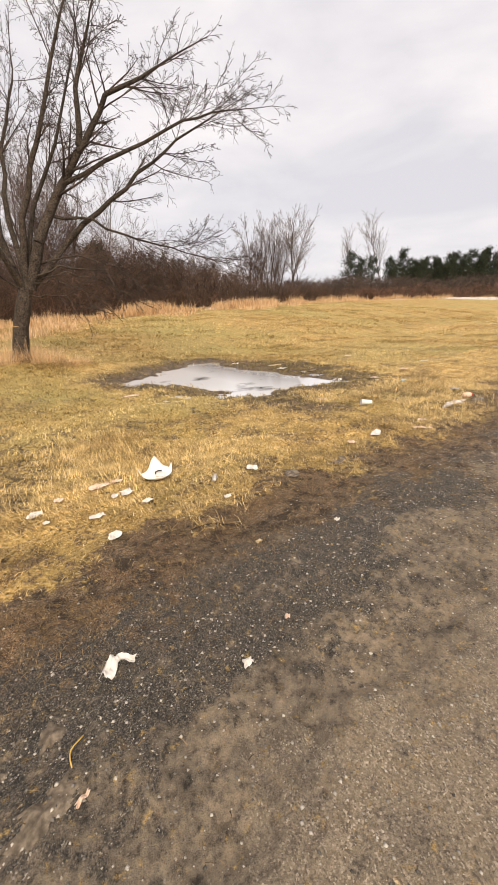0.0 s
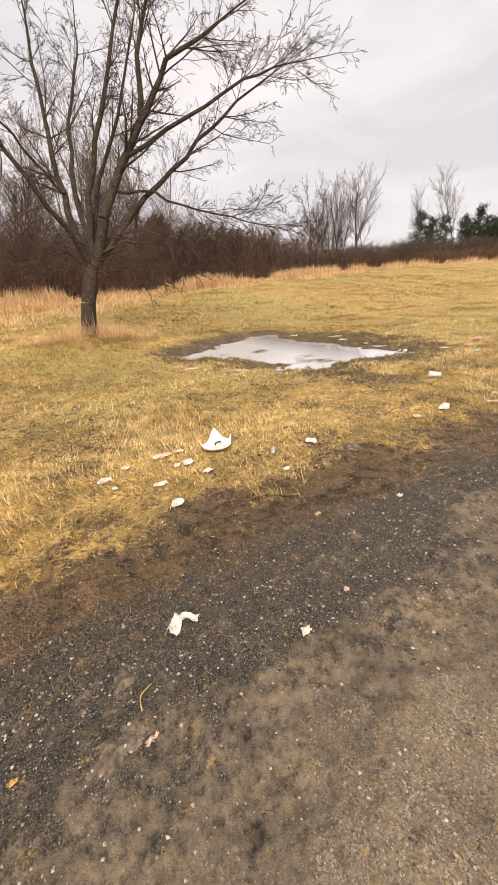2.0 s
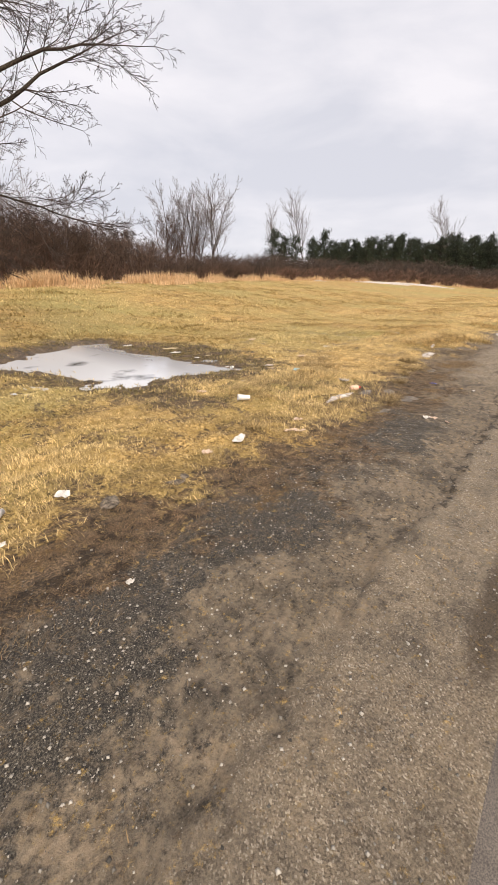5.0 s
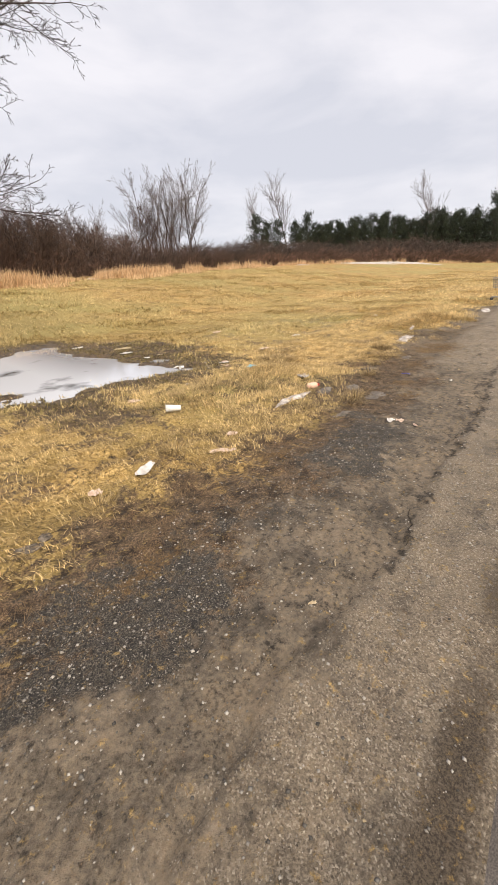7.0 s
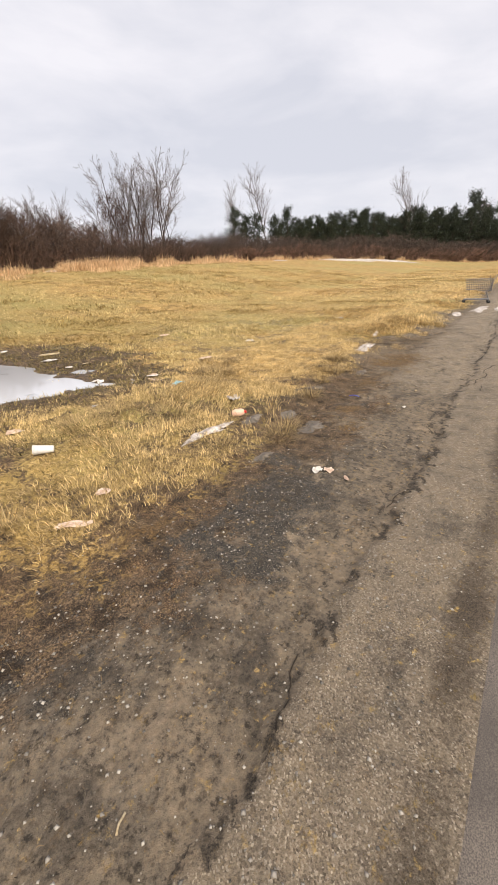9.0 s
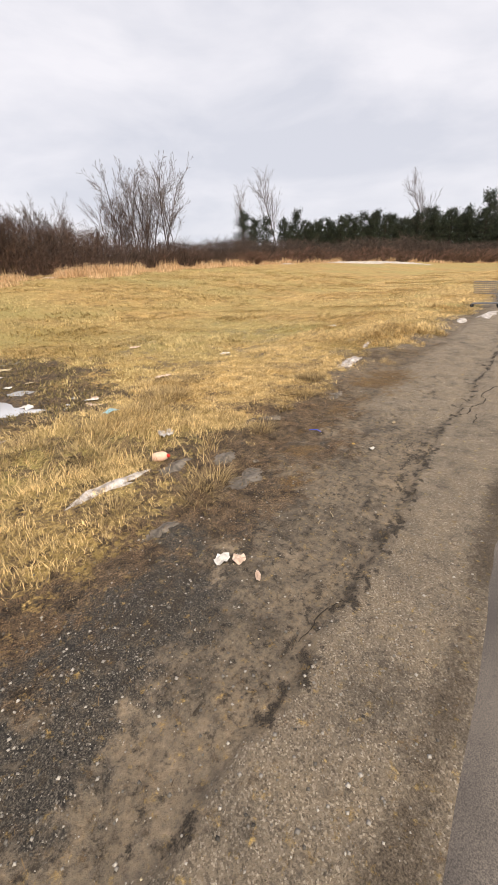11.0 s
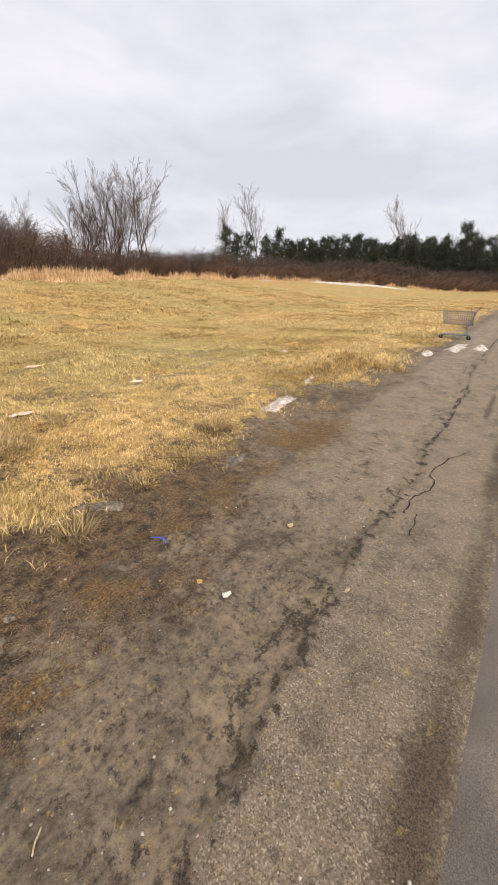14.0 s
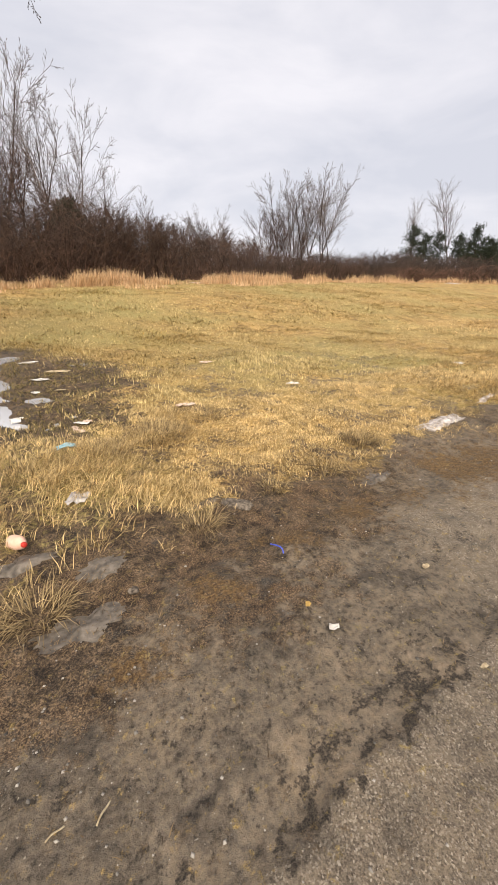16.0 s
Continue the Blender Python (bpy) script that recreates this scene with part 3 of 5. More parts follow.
def field_grass(name, u0, u1, v0, v1, tufts, per, length, width, seed, label, mat, wild=1.0):
    r = np.random.default_rng(seed)
    u, v = r.uniform(u0, u1, tufts), r.uniform(v0, v1, tufts)
    keep = r.random(tufts) < grass_cover(u, v) * (0.45 + 0.55 * step(0.3, 0.6, fbm(u, v, 0.9, 91, 3)))
    u, v = u[keep], v[keep]
    n = len(u)
    big = 0.55 + 0.9 * step(0.45, 0.75, fbm(u, v, 1.6, 95, 3)) * wild
    comb = 2 * math.pi * fbm(u, v, 2.5, 97, 2) * 2
    U = np.repeat(u, per) + r.normal(0, length * 0.35, n * per)
    V = np.repeat(v, per) + r.normal(0, length * 0.35, n * per)
    x, y = to_xy(U, V)
    z = height(U, V) - 0.004
    le = length * np.repeat(big, per) * r.uniform(0.55, 1.35, n * per)
    lean = np.clip(r.normal(1.1, 0.3, n * per), 0.15, 1.45)
    turn = np.repeat(comb, per) + r.normal(0, 1.1, n * per)
    vv, ff = blades(x, y, z, le, width * r.uniform(0.6, 1.3, n * per), lean, turn)
    tagged(new(name, mesh_from(name, vv, ff, mat)), label, "grass", kind="stuff")


def grass_tuft(x, y, radius, length, count, seed, lean0=0.85, mat=None):
    r = np.random.default_rng(seed)
    a = r.uniform(0, 2 * math.pi, count)
    rad = radius * np.sqrt(r.random(count)) * 0.45
    px, py = rad * np.cos(a), rad * np.sin(a)
    le = length * r.uniform(0.5, 1.2, count)
    lean = np.clip(r.normal(lean0, 0.3, count), 0.1, 1.4)
    v, f = blades(px, py, px * 0 - 0.01, le, np.full(count, 0.0045), lean, a + r.normal(0, 0.5, count))
    ob = new("grass_tuft", mesh_from("grass_tuft", v, f, mat or M_TUFT))
    ob.location = (x, y, hz(x, y))
    tagged(ob, "loose tuft of long straw-coloured dead grass on the dirt", "grass tuft", "tufts on the verge")


# ---- loose stones and chaff ----
def pebbles(name, n, seed, u0, u1, where, lo, hi, mat, label):
    r = np.random.default_rng(seed)
    u, v = r.uniform(u0, u1, n), r.uniform(-0.05, 2.7, n)
    keep = r.random(n) < where(u, v)
    u, v = u[keep], v[keep]
    n = len(u)
    x, y = to_xy(u, v)
    z = height(u, v)
    size = lo + (hi - lo) * r.random(n) ** 4
    oct_ = np.array([[1, 0, 0], [0, 1, 0], [-1, 0, 0], [0, -1, 0], [0, 0, 0.7], [0, 0, -0.5]])
    jit = r.uniform(0.6, 1.3, (n, 6, 1))
    a = r.uniform(0, 6.28, n)
    rot = np.stack([np.stack([np.cos(a), -np.sin(a), 0 * a], 1), np.stack([np.sin(a), np.cos(a), 0 * a], 1), np.stack([0 * a, 0 * a, 0 * a + 1], 1)], 1)
    vv = np.einsum("nij,nkj->nki", rot, oct_[None] * jit * size[:, None, None]) + np.stack([x, y, z + size * 0.15], 1)[:, None]
    tri = np.array([[0, 1, 4], [1, 2, 4], [2, 3, 4], [3, 0, 4], [1, 0, 5], [2, 1, 5], [3, 2, 5], [0, 3, 5]])
    ff = (np.arange(n) * 6)[:, None, None] + tri[None]
    tagged(new(name, mesh_from(name, vv.reshape(-1, 3), ff.reshape(-1, 3), mat)), label, "gravel", kind="stuff")


def chaff(n, seed):
    r = np.random.default_rng(seed)
    u, v = r.uniform(-2, 15, n), r.uniform(0.6, 3.4, n)
    keep = r.random(n) < (0.04 + 0.96 * step(1.35, 2.0, v + (fbm(u, v, 0.45, 101, 4) - 0.5) * 0.7)) * step(0.25, 0.55, fbm(u, v, 0.3, 141, 3))
    u, v = u[keep], v[keep]
    n = len(u)
    x, y = to_xy(u, v)
    z = height(u, v) + 0.004
    a, le = r.uniform(0, 6.28, n), 0.007 + 0.035 * r.random(n) ** 2.5
    vv, ff = blades(x, y, z, le * 1.3, r.uniform(0.0015, 0.0045, n), np.clip(r.normal(1.4, 0.12, n), 0.8, 1.52), a)
    ob = new("chaff", mesh_from("chaff", vv, ff, M_CHAFF))
    tagged(ob, "brown scraps of dead stalk and leaf strewn over the verge", "plant litter", kind="stuff")


# ---- bare trees ----
def grow(r, out, p, d, length, radius, depth, cfg):
    """Adds a limb and its side limbs as segments to out[level]."""
    steps = cfg["steps"][min(depth, len(cfg["steps"]) - 1)]
    seg = length / steps
    tip = radius * cfg["taper"]
    level = min(depth, 2)
    for i in range(steps):
        f0, f1 = i / steps, (i + 1) / steps
        d = (d + Vector((r.gauss(0, 1), r.gauss(0, 1), r.gauss(0, 1))) * cfg["wander"] + Vector((0, 0, cfg["lift"][min(depth, len(cfg["lift"]) - 1)]))).normalized()
        q = p + d * seg
        ra, rb = radius + (tip - radius) * f0, radius + (tip - radius) * f1
        out[level].append((*p, *q, ra, rb))
        if depth < cfg["depth"] and f1 > cfg["bare"][min(depth, len(cfg["bare"]) - 1)]:
            for _ in range(cfg["kids"][min(depth, len(cfg["kids"]) - 1)]):
                if r.random() < 0.15:
                    continue
                side = d.orthogonal().normalized()
                side.rotate(Matrix.Rotation(r.uniform(0, 6.283), 3, d))
                ang = radians(r.uniform(*cfg["angle"]))
                k = (d * math.cos(ang) + side * math.sin(ang)).normalized()
                grow(r, out, q, k, length * (cfg["shrink"] if depth else cfg.get("first", cfg["shrink"])) * r.uniform(0.6, 1.15) * (1.25 - 0.75 * f1), rb * cfg["thin"], depth + 1, cfg)
        p = q


def limb_path(r, out, pts, r0, r1, cfg, twig_len):
    """A main limb along a bent line of points, with side limbs."""
    dense = []
    for a, b in zip(pts, pts[1:]):
        for k in range(3):
            dense.append(a.lerp(b, k / 3))
    dense.append(pts[-1])
    for k in range(1, len(dense) - 1):
        dense[k] = dense[k] + Vector((r.gauss(0, 0.035), r.gauss(0, 0.05), r.gauss(0, 0.035)))
    n = len(dense) - 1
    for k in range(n):
        ra, rb = r0 + (r1 - r0) * k / n, r0 + (r1 - r0) * (k + 1) / n
        out[0].append((*dense[k], *dense[k + 1], ra * 1.2, rb * 1.2))
        if k >= (4 if n > 8 else 2):
            d = (dense[k + 1] - dense[k]).normalized()
            for _ in range(2):
                side = d.orthogonal().normalized()
                side.rotate(Matrix.Rotation(r.uniform(0, 6.283), 3, d))
                ang = radians(r.uniform(25, 60))
                kk = (d * math.cos(ang) + side * math.sin(ang)).normalized()
                grow(r, out, dense[k + 1], kk, twig_len * r.uniform(0.5, 1.2), rb * 0.45, 1, cfg)
    d = (dense[-1] - dense[-2]).normalized()
    grow(r, out, dense[-1], d, twig_len, r1, 1, cfg)


def build_big_tree(x, y):
    r = random.Random(11)
    out = {0: [], 1: [], 2: []}
    cfg = dict(steps=[4, 5, 4], taper=0.3, wander=0.075, lift=[0.0, 0.02, -0.02], depth=4, bare=[0.2, 0.1, 0.1], kids=[2, 2, 1], angle=(20, 52), shrink=0.5, thin=0.55)
    sparse = dict(cfg, kids=[1, 1, 1], depth=3, lift=[0.0, -0.02, -0.03])
    limbs = [  # sideways, depth, height above the foot
        ([(0.45, 0, 1.9), (0.15, 0.3, 3.1), (-0.05, 0.7, 4.7), (-0.1, 1.0, 6.2), (-0.1, 1.2, 8.4)], 0.11, 0.03),
        ([(0.05, 0.5, 4.2), (-0.6, 0.5, 5.0), (-1.3, 0.2, 5.9), (-2.2, 0.0, 6.6)], 0.045, 0.015),
        ([(0.5, 0, 2.2), (0.7, -0.1, 4.1), (1.4, -0.4, 6.0), (2.4, -0.8, 8.8)], 0.10, 0.03),
        ([(0.6, 0, 2.1), (1.35, -0.1, 4.0), (1.9, -0.2, 5.0), (2.7, -0.5, 6.2), (3.4, -0.8, 7.2), (4.8, -1.2, 8.0)], 0.145, 0.035),
        ([(2.5, -0.45, 6.0), (2.65, -0.4, 7.4), (3.2, -0.3, 9.0)], 0.08, 0.03),
        ([(0.7, 0, 2.2), (2.4, 0.0, 4.0), (3.8, -0.3, 5.1), (5.0, -0.6, 6.1), (6.5, -1.0, 7.1)], 0.085, 0.02),
        ([(1.5, 0.0, 4.2), (2.6, -0.4, 4.1), (3.8, -0.8, 3.5), (4.8, -1.0, 3.3), (5.7, -1.1, 3.1)], 0.04, 0.012),
        ([(0.5, 0, 2.3), (0.4, 0.8, 4.9), (0.6, 1.4, 6.4), (1.2, 1.8, 8.2)], 0.075, 0.025),
        ([(1.9, -0.2, 5.0), (3.9, -0.9, 5.9), (5.4, -1.4, 6.7), (6.6, -1.9, 7.0)], 0.06, 0.018),
        ([(0.5, 0.0, 2.0), (-0.4, -0.8, 3.6), (-1.5, -1.5, 5.4), (-2.4, -2.0, 7.6)], 0.08, 0.02),
        ([(0.6, 0, 2.3), (1.5, -0.4, 2.75), (2.5, -0.7, 2.65), (3.2, -0.9, 2.35)], 0.035, 0.009),
        ([(0.5, 0, 2.0), (-0.2, -0.3, 2.5), (-0.9, -0.6, 2.3)], 0.03, 0.008),
        ([(0.55, 0, 2.2), (1.2, -0.5, 2.35), (1.9, -0.8, 2.1), (2.4, -1.0, 1.7)], 0.022, 0.006),
        ([(0.5, 0, 1.9), (1.0, -0.7, 1.95), (1.5, -1.1, 1.8), (1.9, -1.3, 1.5)], 0.02, 0.006),
        ([(0.9, 0, 2.8), (2.0, -0.6, 3.1), (3.0, -1.0, 2.7), (3.7, -1.2, 2.2)], 0.024, 0.006),
        ([(0.6, 0, 2.3), (1.7, -0.4, 2.6), (2.7, -0.7, 2.3), (3.3, -0.9, 1.9)], 0.022, 0.006),
        ([(0.6, 0, 2.4), (1.1, 0.5, 4.5), (2.0, 0.9, 6.4), (2.9, 1.2, 8.8)], 0.07, 0.025),
    ]
    z = hz(x, y)
    tree = empty("bare_tree")
    tree.matrix_basis = pose(x, y, z, 0, 0, -4.0) @ Matrix.Diagonal((0.853, 0.853, 0.853, 1))
    tagged(tree, "large bare grey-barked tree with spreading limbs beside the puddle", "tree")
    trunk = [(0, 0, -0.15, 0.02, 0, 0.25, 0.33, 0.25), (0.02, 0, 0.25, 0.14, 0, 1.0, 0.25, 0.22), (0.14, 0, 1.0, 0.32, 0, 1.6, 0.22, 0.225), (0.32, 0, 1.6, 0.52, 0, 2.3, 0.225, 0.17)]
    stick_object("trunk", trunk, M_BARK, 12, tree, True)
    for pts, r0, r1 in limbs:
        o = {0: [], 1: [], 2: []}
        limb_path(r, o, [Vector(p) for p in pts], r0, r1, cfg if r0 > 0.025 else sparse, 1.75 if r0 > 0.035 else 0.9)
        stick_object("limb", o[0], M_BARK, 7, tree, True)
        out[1] += o[1]
        out[2] += o[2]
    stick_object("branchwork", [(*s[:6], max(s[6], 0.010), max(s[7], 0.0065)) for s in out[1]], M_TWIG, 4, tree)["kind"] = "stuff"
    stick_object("twigwork", [(*s[:6], max(s[6], 0.0055), max(s[7], 0.004)) for s in out[2]], M_TWIG, 3, tree)["kind"] = "stuff"


def make_tree(seed, tall, stems, spread_, mat_trunk, mat_twig, label, thick=0.11, upright=0.05, min_twig=0.016, depth=3, kids=(3, 2, 1), bare=0.2, first=0.62, angle=(16, 40)):
    r = random.Random(seed)
    out = {0: [], 1: [], 2: []}
    cfg = dict(steps=[8, 6, 3], taper=0.25, wander=0.085, lift=[0.02, upright * 0.5, upright * 0.4], depth=depth, bare=[bare, 0.1, 0.1], kids=list(kids), angle=angle, shrink=0.42, first=first, thin=0.5)
    for s in range(stems):
        a = r.uniform(0, 6.283)
        lean = spread_ * r.uniform(0.4, 1.0) if stems > 1 else spread_ * 0.3
        d = Vector((math.cos(a) * lean, math.sin(a) * lean, 1)).normalized()
        grow(r, out, Vector((math.cos(a) * 0.15, math.sin(a) * 0.15, -0.2)), d, tall * r.uniform(0.8, 1.0), thick * r.uniform(0.7, 1.1), 0, cfg)
    tree = empty("bare_tree")
    tagged(tree, label, "tree", "bare trees at the field edge")
    stick_object("trunk", [(*s[:6], max(s[6], 0.03), max(s[7], 0.02)) for s in out[0]], mat_trunk, 5, tree)
    stick_object("branchwork", [(*s[:6], max(s[6], min_twig * 1.3), max(s[7], min_twig)) for s in out[1]], mat_twig, 3, tree)["kind"] = "stuff"
    if out[2]:
        stick_object("twigwork", [(*s[:6], max(s[6], min_twig), max(s[7], min_twig * 0.7)) for s in out[2]], mat_twig, 3, tree)["kind"] = "stuff"
    return tree


def polar(bearing, d, x0=0.0, y0=0.0):
    b = radians(bearing)
    return x0 + d * math.sin(b), y0 + d * math.cos(b)


def put(ob, x, y, turn=0.0, size=1.0, tall=1.0, fresh=False):
    m = pose(x, y, hz(x, y) - 0.05, 0, 0, turn) @ Matrix.Diagonal((size, size, size * tall, 1))
    if fresh:
        ob.matrix_basis = m
        return ob
    return copy_thing(ob, m)


# ---- evergreens ----
def make_pine(seed, tall, label, cone=False):
    r = np.random.default_rng(seed)
    tree = empty("pine_tree")
    tagged(tree, label, "pine tree", "pines at the field edge")
    stick_object("trunk", [(0, 0, -0.2, 0, 0, tall * 0.5, 0.16, 0.11), (0, 0, tall * 0.5, 0, 0, tall * 0.97, 0.11, 0.03)], M_BARK, 7, tree)
    seg, tips = [], []
    z = tall * (0.05 if cone else 0.10)
    while z < tall * 0.98:
        f = z / tall
        reach = (3.2 * (1.02 - f) if cone else 3.6 * (1.05 - f) ** 0.5 * (0.6 + 0.5 * r.random()))
        for k in range(7 if cone else 5):
            a = r.uniform(0, 6.283)
            le = reach * r.uniform(0.7, 1.1)
            e = np.array([math.cos(a) * le, math.sin(a) * le, z + le * (r.uniform(-0.35, -0.1) if cone else r.uniform(-0.1, 0.35))])
            seg.append((0, 0, z, *e, 0.035, 0.012))
            for t in np.arange(0.25, 1.06, 0.13 if cone else 0.16):
                tips.append(np.array([0, 0, z]) * (1 - t) + e * t)
        z += tall * (0.035 if cone else 0.05) * r.uniform(0.7, 1.3)
    stick_object("branchwork", seg, M_BARK, 3, tree)["kind"] = "stuff"
    tips = np.array(tips)
    per = 4
    c = np.repeat(tips, per, 0) + r.normal(0, 0.27, (len(tips) * per, 3))
    d = r.normal(0, 1, (len(c), 3)) + np.array([0, 0, 0.35])
    d /= np.linalg.norm(d, axis=1, keepdims=True)
    le = r.uniform(0.2, 0.42, (len(c), 1))
    seg = np.concatenate([c, c + d * le, np.full((len(c), 1), 0.07), np.full((len(c), 1), 0.02)], 1)
    stick_object("crown", seg, M_NEEDLE, 3, tree)["kind"] = "stuff"
    return tree


# ---- thicket ----
EDGE = [(-30, 22), (-14, 22.5), (-4, 23), (2.3, 24), (9, 26), (16, 30), (23, 34), (31, 39), (38, 46), (45, 57), (51, 67), (60, 78), (70, 98), (77, 122), (80.5, 150)]


def edge_point(s):
    """A point of the field's far edge by its share of the bearing, and the way outwards."""
    b = np.interp(s, np.linspace(0, 1, len(EDGE)), [e[0] for e in EDGE])
    d = np.interp(s, np.linspace(0, 1, len(EDGE)), [e[1] for e in EDGE])
    return np.sin(np.radians(b)) * d, np.cos(np.radians(b)) * d, np.sin(np.radians(b)), np.cos(np.radians(b)), b, d


def brush(name, n, s0, s1, deep, tall, seed, mat, label, radius, lean=0.35):
    r = np.random.default_rng(seed)
    s = r.uniform(s0, s1, n)
    x, y, ox, oy, b, d = edge_point(s)
    back = deep[0] + (deep[1] - deep[0]) * r.random(n)
    x, y = x + ox * back, y + oy * back
    u, v = to_uv(x, y)
    z = coarse(u, v) - 0.05
    h = tall * np.interp(b, [-30, -5, 4, 12, 17, 24, 30, 36, 44, 80], [1.0, 0.95, 0.9, 1.15, 1.2, 0.88, 0.68, 0.6, 0.78, 1.0])
    h = h * (0.5 + 0.9 * fbm(b, d * 0 + 2.0, 2.6, seed, 3)) * r.uniform(0.45, 1.1, n)
    wide = radius * (d + back) / 30.0
    segs = []
    px, py, pz = x, y, z
    ax, ay = r.normal(0, lean, n), r.normal(0, lean, n)
    for k in range(3):
        le = h / 3
        qx, qy, qz = px + ax * le, py + ay * le, pz + le
        segs.append(np.stack([px, py, pz, qx, qy, qz, wide * (1 - k * 0.25), wide * (0.75 - k * 0.25)], 1))
        for _ in range(2):
            tx, ty, tl = r.normal(0, 0.75, n), r.normal(0, 0.75, n), h * r.uniform(0.15, 0.4, n)
            segs.append(np.stack([qx, qy, qz, qx + tx * tl, qy + ty * tl, qz + tl * r.uniform(0.2, 0.9, n), wide * 0.6, wide * 0.3], 1))
        ax, ay = ax + r.normal(0, lean * 0.6, n), ay + r.normal(0, lean * 0.6, n)
        px, py, pz = qx, qy, qz
    ob = stick_object(name, np.concatenate(segs), mat, 3)
    tagged(ob, label, "brush", kind="stuff")


def edge_grass(n, seed, s0, s1, front, tall, mat):
    r = np.random.default_rng(seed)
    s = r.uniform(s0, s1, n)
    x, y, ox, oy, b, d = edge_point(s)
    back = r.uniform(*front, n)
    x, y = x + ox * back, y + oy * back
    u, v = to_uv(x, y)
    clump = fbm(x, y, 1.8, seed, 4)
    keep = r.random(n) < step(0.34, 0.68, clump) + 0.05
    x, y, u, v, d = x[keep], y[keep], u[keep], v[keep], d[keep]
    n = len(x)
    le = tall * r.uniform(0.25, 1.15, n) * (0.55 + 1.1 * step(0.4, 0.75, clump[keep]))
    vv, ff = blades(x, y, coarse(u, v) - 0.03, le, 0.021 * d / 24, np.clip(r.normal(0.5, 0.3, n), 0.02, 1.3), r.uniform(0, 6.28, n))
    tagged(new("tall_grass", mesh_from("tall_grass", vv, ff, mat)), "tan dead tall grass along the thicket", "grass", kind="stuff")


build_ground()
build_road()
build_water()
build_big_tree(0.96, 12.8)

brush("thicket", 8600, 0.0, 0.62, (0.3, 8.0), 3.4, 201, M_BRUSH, "dense brown leafless thicket along the field edge", 0.013)
brush("undergrowth", 3800, 0.0, 0.72, (0.0, 4.0), 1.7, 205, M_REDBRUSH, "low tangled red-brown undergrowth before the thicket", 0.013, 0.5)
brush("far_undergrowth", 3000, 0.66, 1.0, (-0.5, 3.0), 1.9, 207, M_REDBRUSH, "low red-brown scrub along the far field edge", 0.015, 0.5)
brush("far_thicket", 6500, 0.54, 1.0, (0.5, 14.0), 3.3, 209, M_SCRUB, "brown leafless scrub before the pines", 0.017)
edge_grass(46000, 211, 0.0, 0.6, (-2.8, 0.6), 0.62, M_TALL)
edge_grass(22000, 215, 0.0, 0.7, (-6.0, -1.2), 0.26, M_TALL)
edge_grass(14000, 213, 0.5, 1.0, (-2.5, 0.8), 0.6, M_TALL)

# trees behind the thicket
t1 = make_tree(21, 6.6, 2, 0.24, M_GREYTWIG, M_GREYTWIG, "tall slim bare tree behind the thicket", 0.085, 0.10, 0.0075, kids=(2, 2, 2), first=0.66, angle=(20, 44), bare=0.3)
t2 = make_tree(25, 6.6, 3, 0.34, M_TWIG, M_GREYTWIG, "bare many-stemmed tree behind the thicket", 0.07, 0.10, 0.0075, kids=(2, 2, 2), first=0.62, angle=(20, 44), bare=0.3)
t3 = make_tree(29, 5.2, 5, 0.4, M_BRUSH, M_BRUSH, "dense dark bare tree behind the thicket", 0.065, 0.03, 0.007, kids=(3, 2, 2))
X1, Y1 = 7.46, 1.33
first = {}
for tree, bearing, d, turn, size, tall in [
        (t2, 28.0, 48, 10, 1.2, 1.1), (t2, 33.2, 47, 50, 1.1, 0.95), (t1, 29.8, 50, 140, 1.15, 1.15), (t3, 26.2, 46, 0, 1.1, 0.95),
        (t1, 31.8, 49, 250, 1.1, 0.98), (t2, 30.6, 49, 190, 1.08, 0.95), (t3, 23.0, 45, 80, 0.75, 0.8), (t3, 20.8, 44, 190, 0.7, 0.85), (t3, 29.3, 46, 120, 0.8, 0.9),
        (t2, -1.2, 34, 20, 1.15, 1.1), (t1, 2.4, 33, 95, 1.05, 1.1), (t2, -4.8, 34, 200, 1.2, 1.15), (t3, -3.6, 30, 300, 1.2, 1.05),
        (t1, -10.5, 30, 40, 1.1, 1.0), (t3, 7.2, 30, 30, 0.72, 0.9), (t1, 11.0, 33, 180, 0.62, 0.9), (t3, 13.0, 33, 260, 0.7, 0.95), (t1, 5.4, 32, 77, 0.8, 0.95), (t3, 9.2, 33, 200, 0.72, 0.95), (t1, 14.8, 36, 222, 0.52, 1.0), (t3, 19.2, 42, 111, 0.8, 0.9),
        (t1, 18.2, 37, 300, 0.62, 0.95), (t3, 17.0, 38, 10, 0.75, 0.95), (t3, 11.4, 32, 60, 0.68, 0.9), (t3, 15.4, 36, 320, 0.7, 0.9), (t3, 5.0, 30, 170, 0.75, 0.95), (t2, -14.0, 29, 100, 1.0, 0.9), (t3, -17.0, 28, 150, 1.2, 0.9), (t2, -22.0, 27, 10, 1.1, 0.9)]:
    x, y = polar(bearing, d, X1, Y1)
    put(tree, x, y, turn, size, tall, fresh=tree not in first)
    first[tree] = 1
t4 = make_tree(37, 17.0, 1, 0.02, M_GREYTWIG, M_GREYTWIG, "tall pale bare tree behind the pines", 0.17, 0.05, 0.014, bare=0.30, kids=(4, 3, 1), first=0.50, angle=(14, 38))
x, y = polar(47.8, 104, X1, Y1)
put(t4, x, y, 150, 1.15, 1.03, fresh=True)
for bearing, d, turn, size, tall in [(43.6, 104, 120, 0.68, 1.25), (65.8, 118, 200, 0.95, 1.0), (72.0, 125, 300, 0.75, 0.85)]:
    x, y = polar(bearing, d, X1, Y1)
    put(t4, x, y, turn, size, tall)

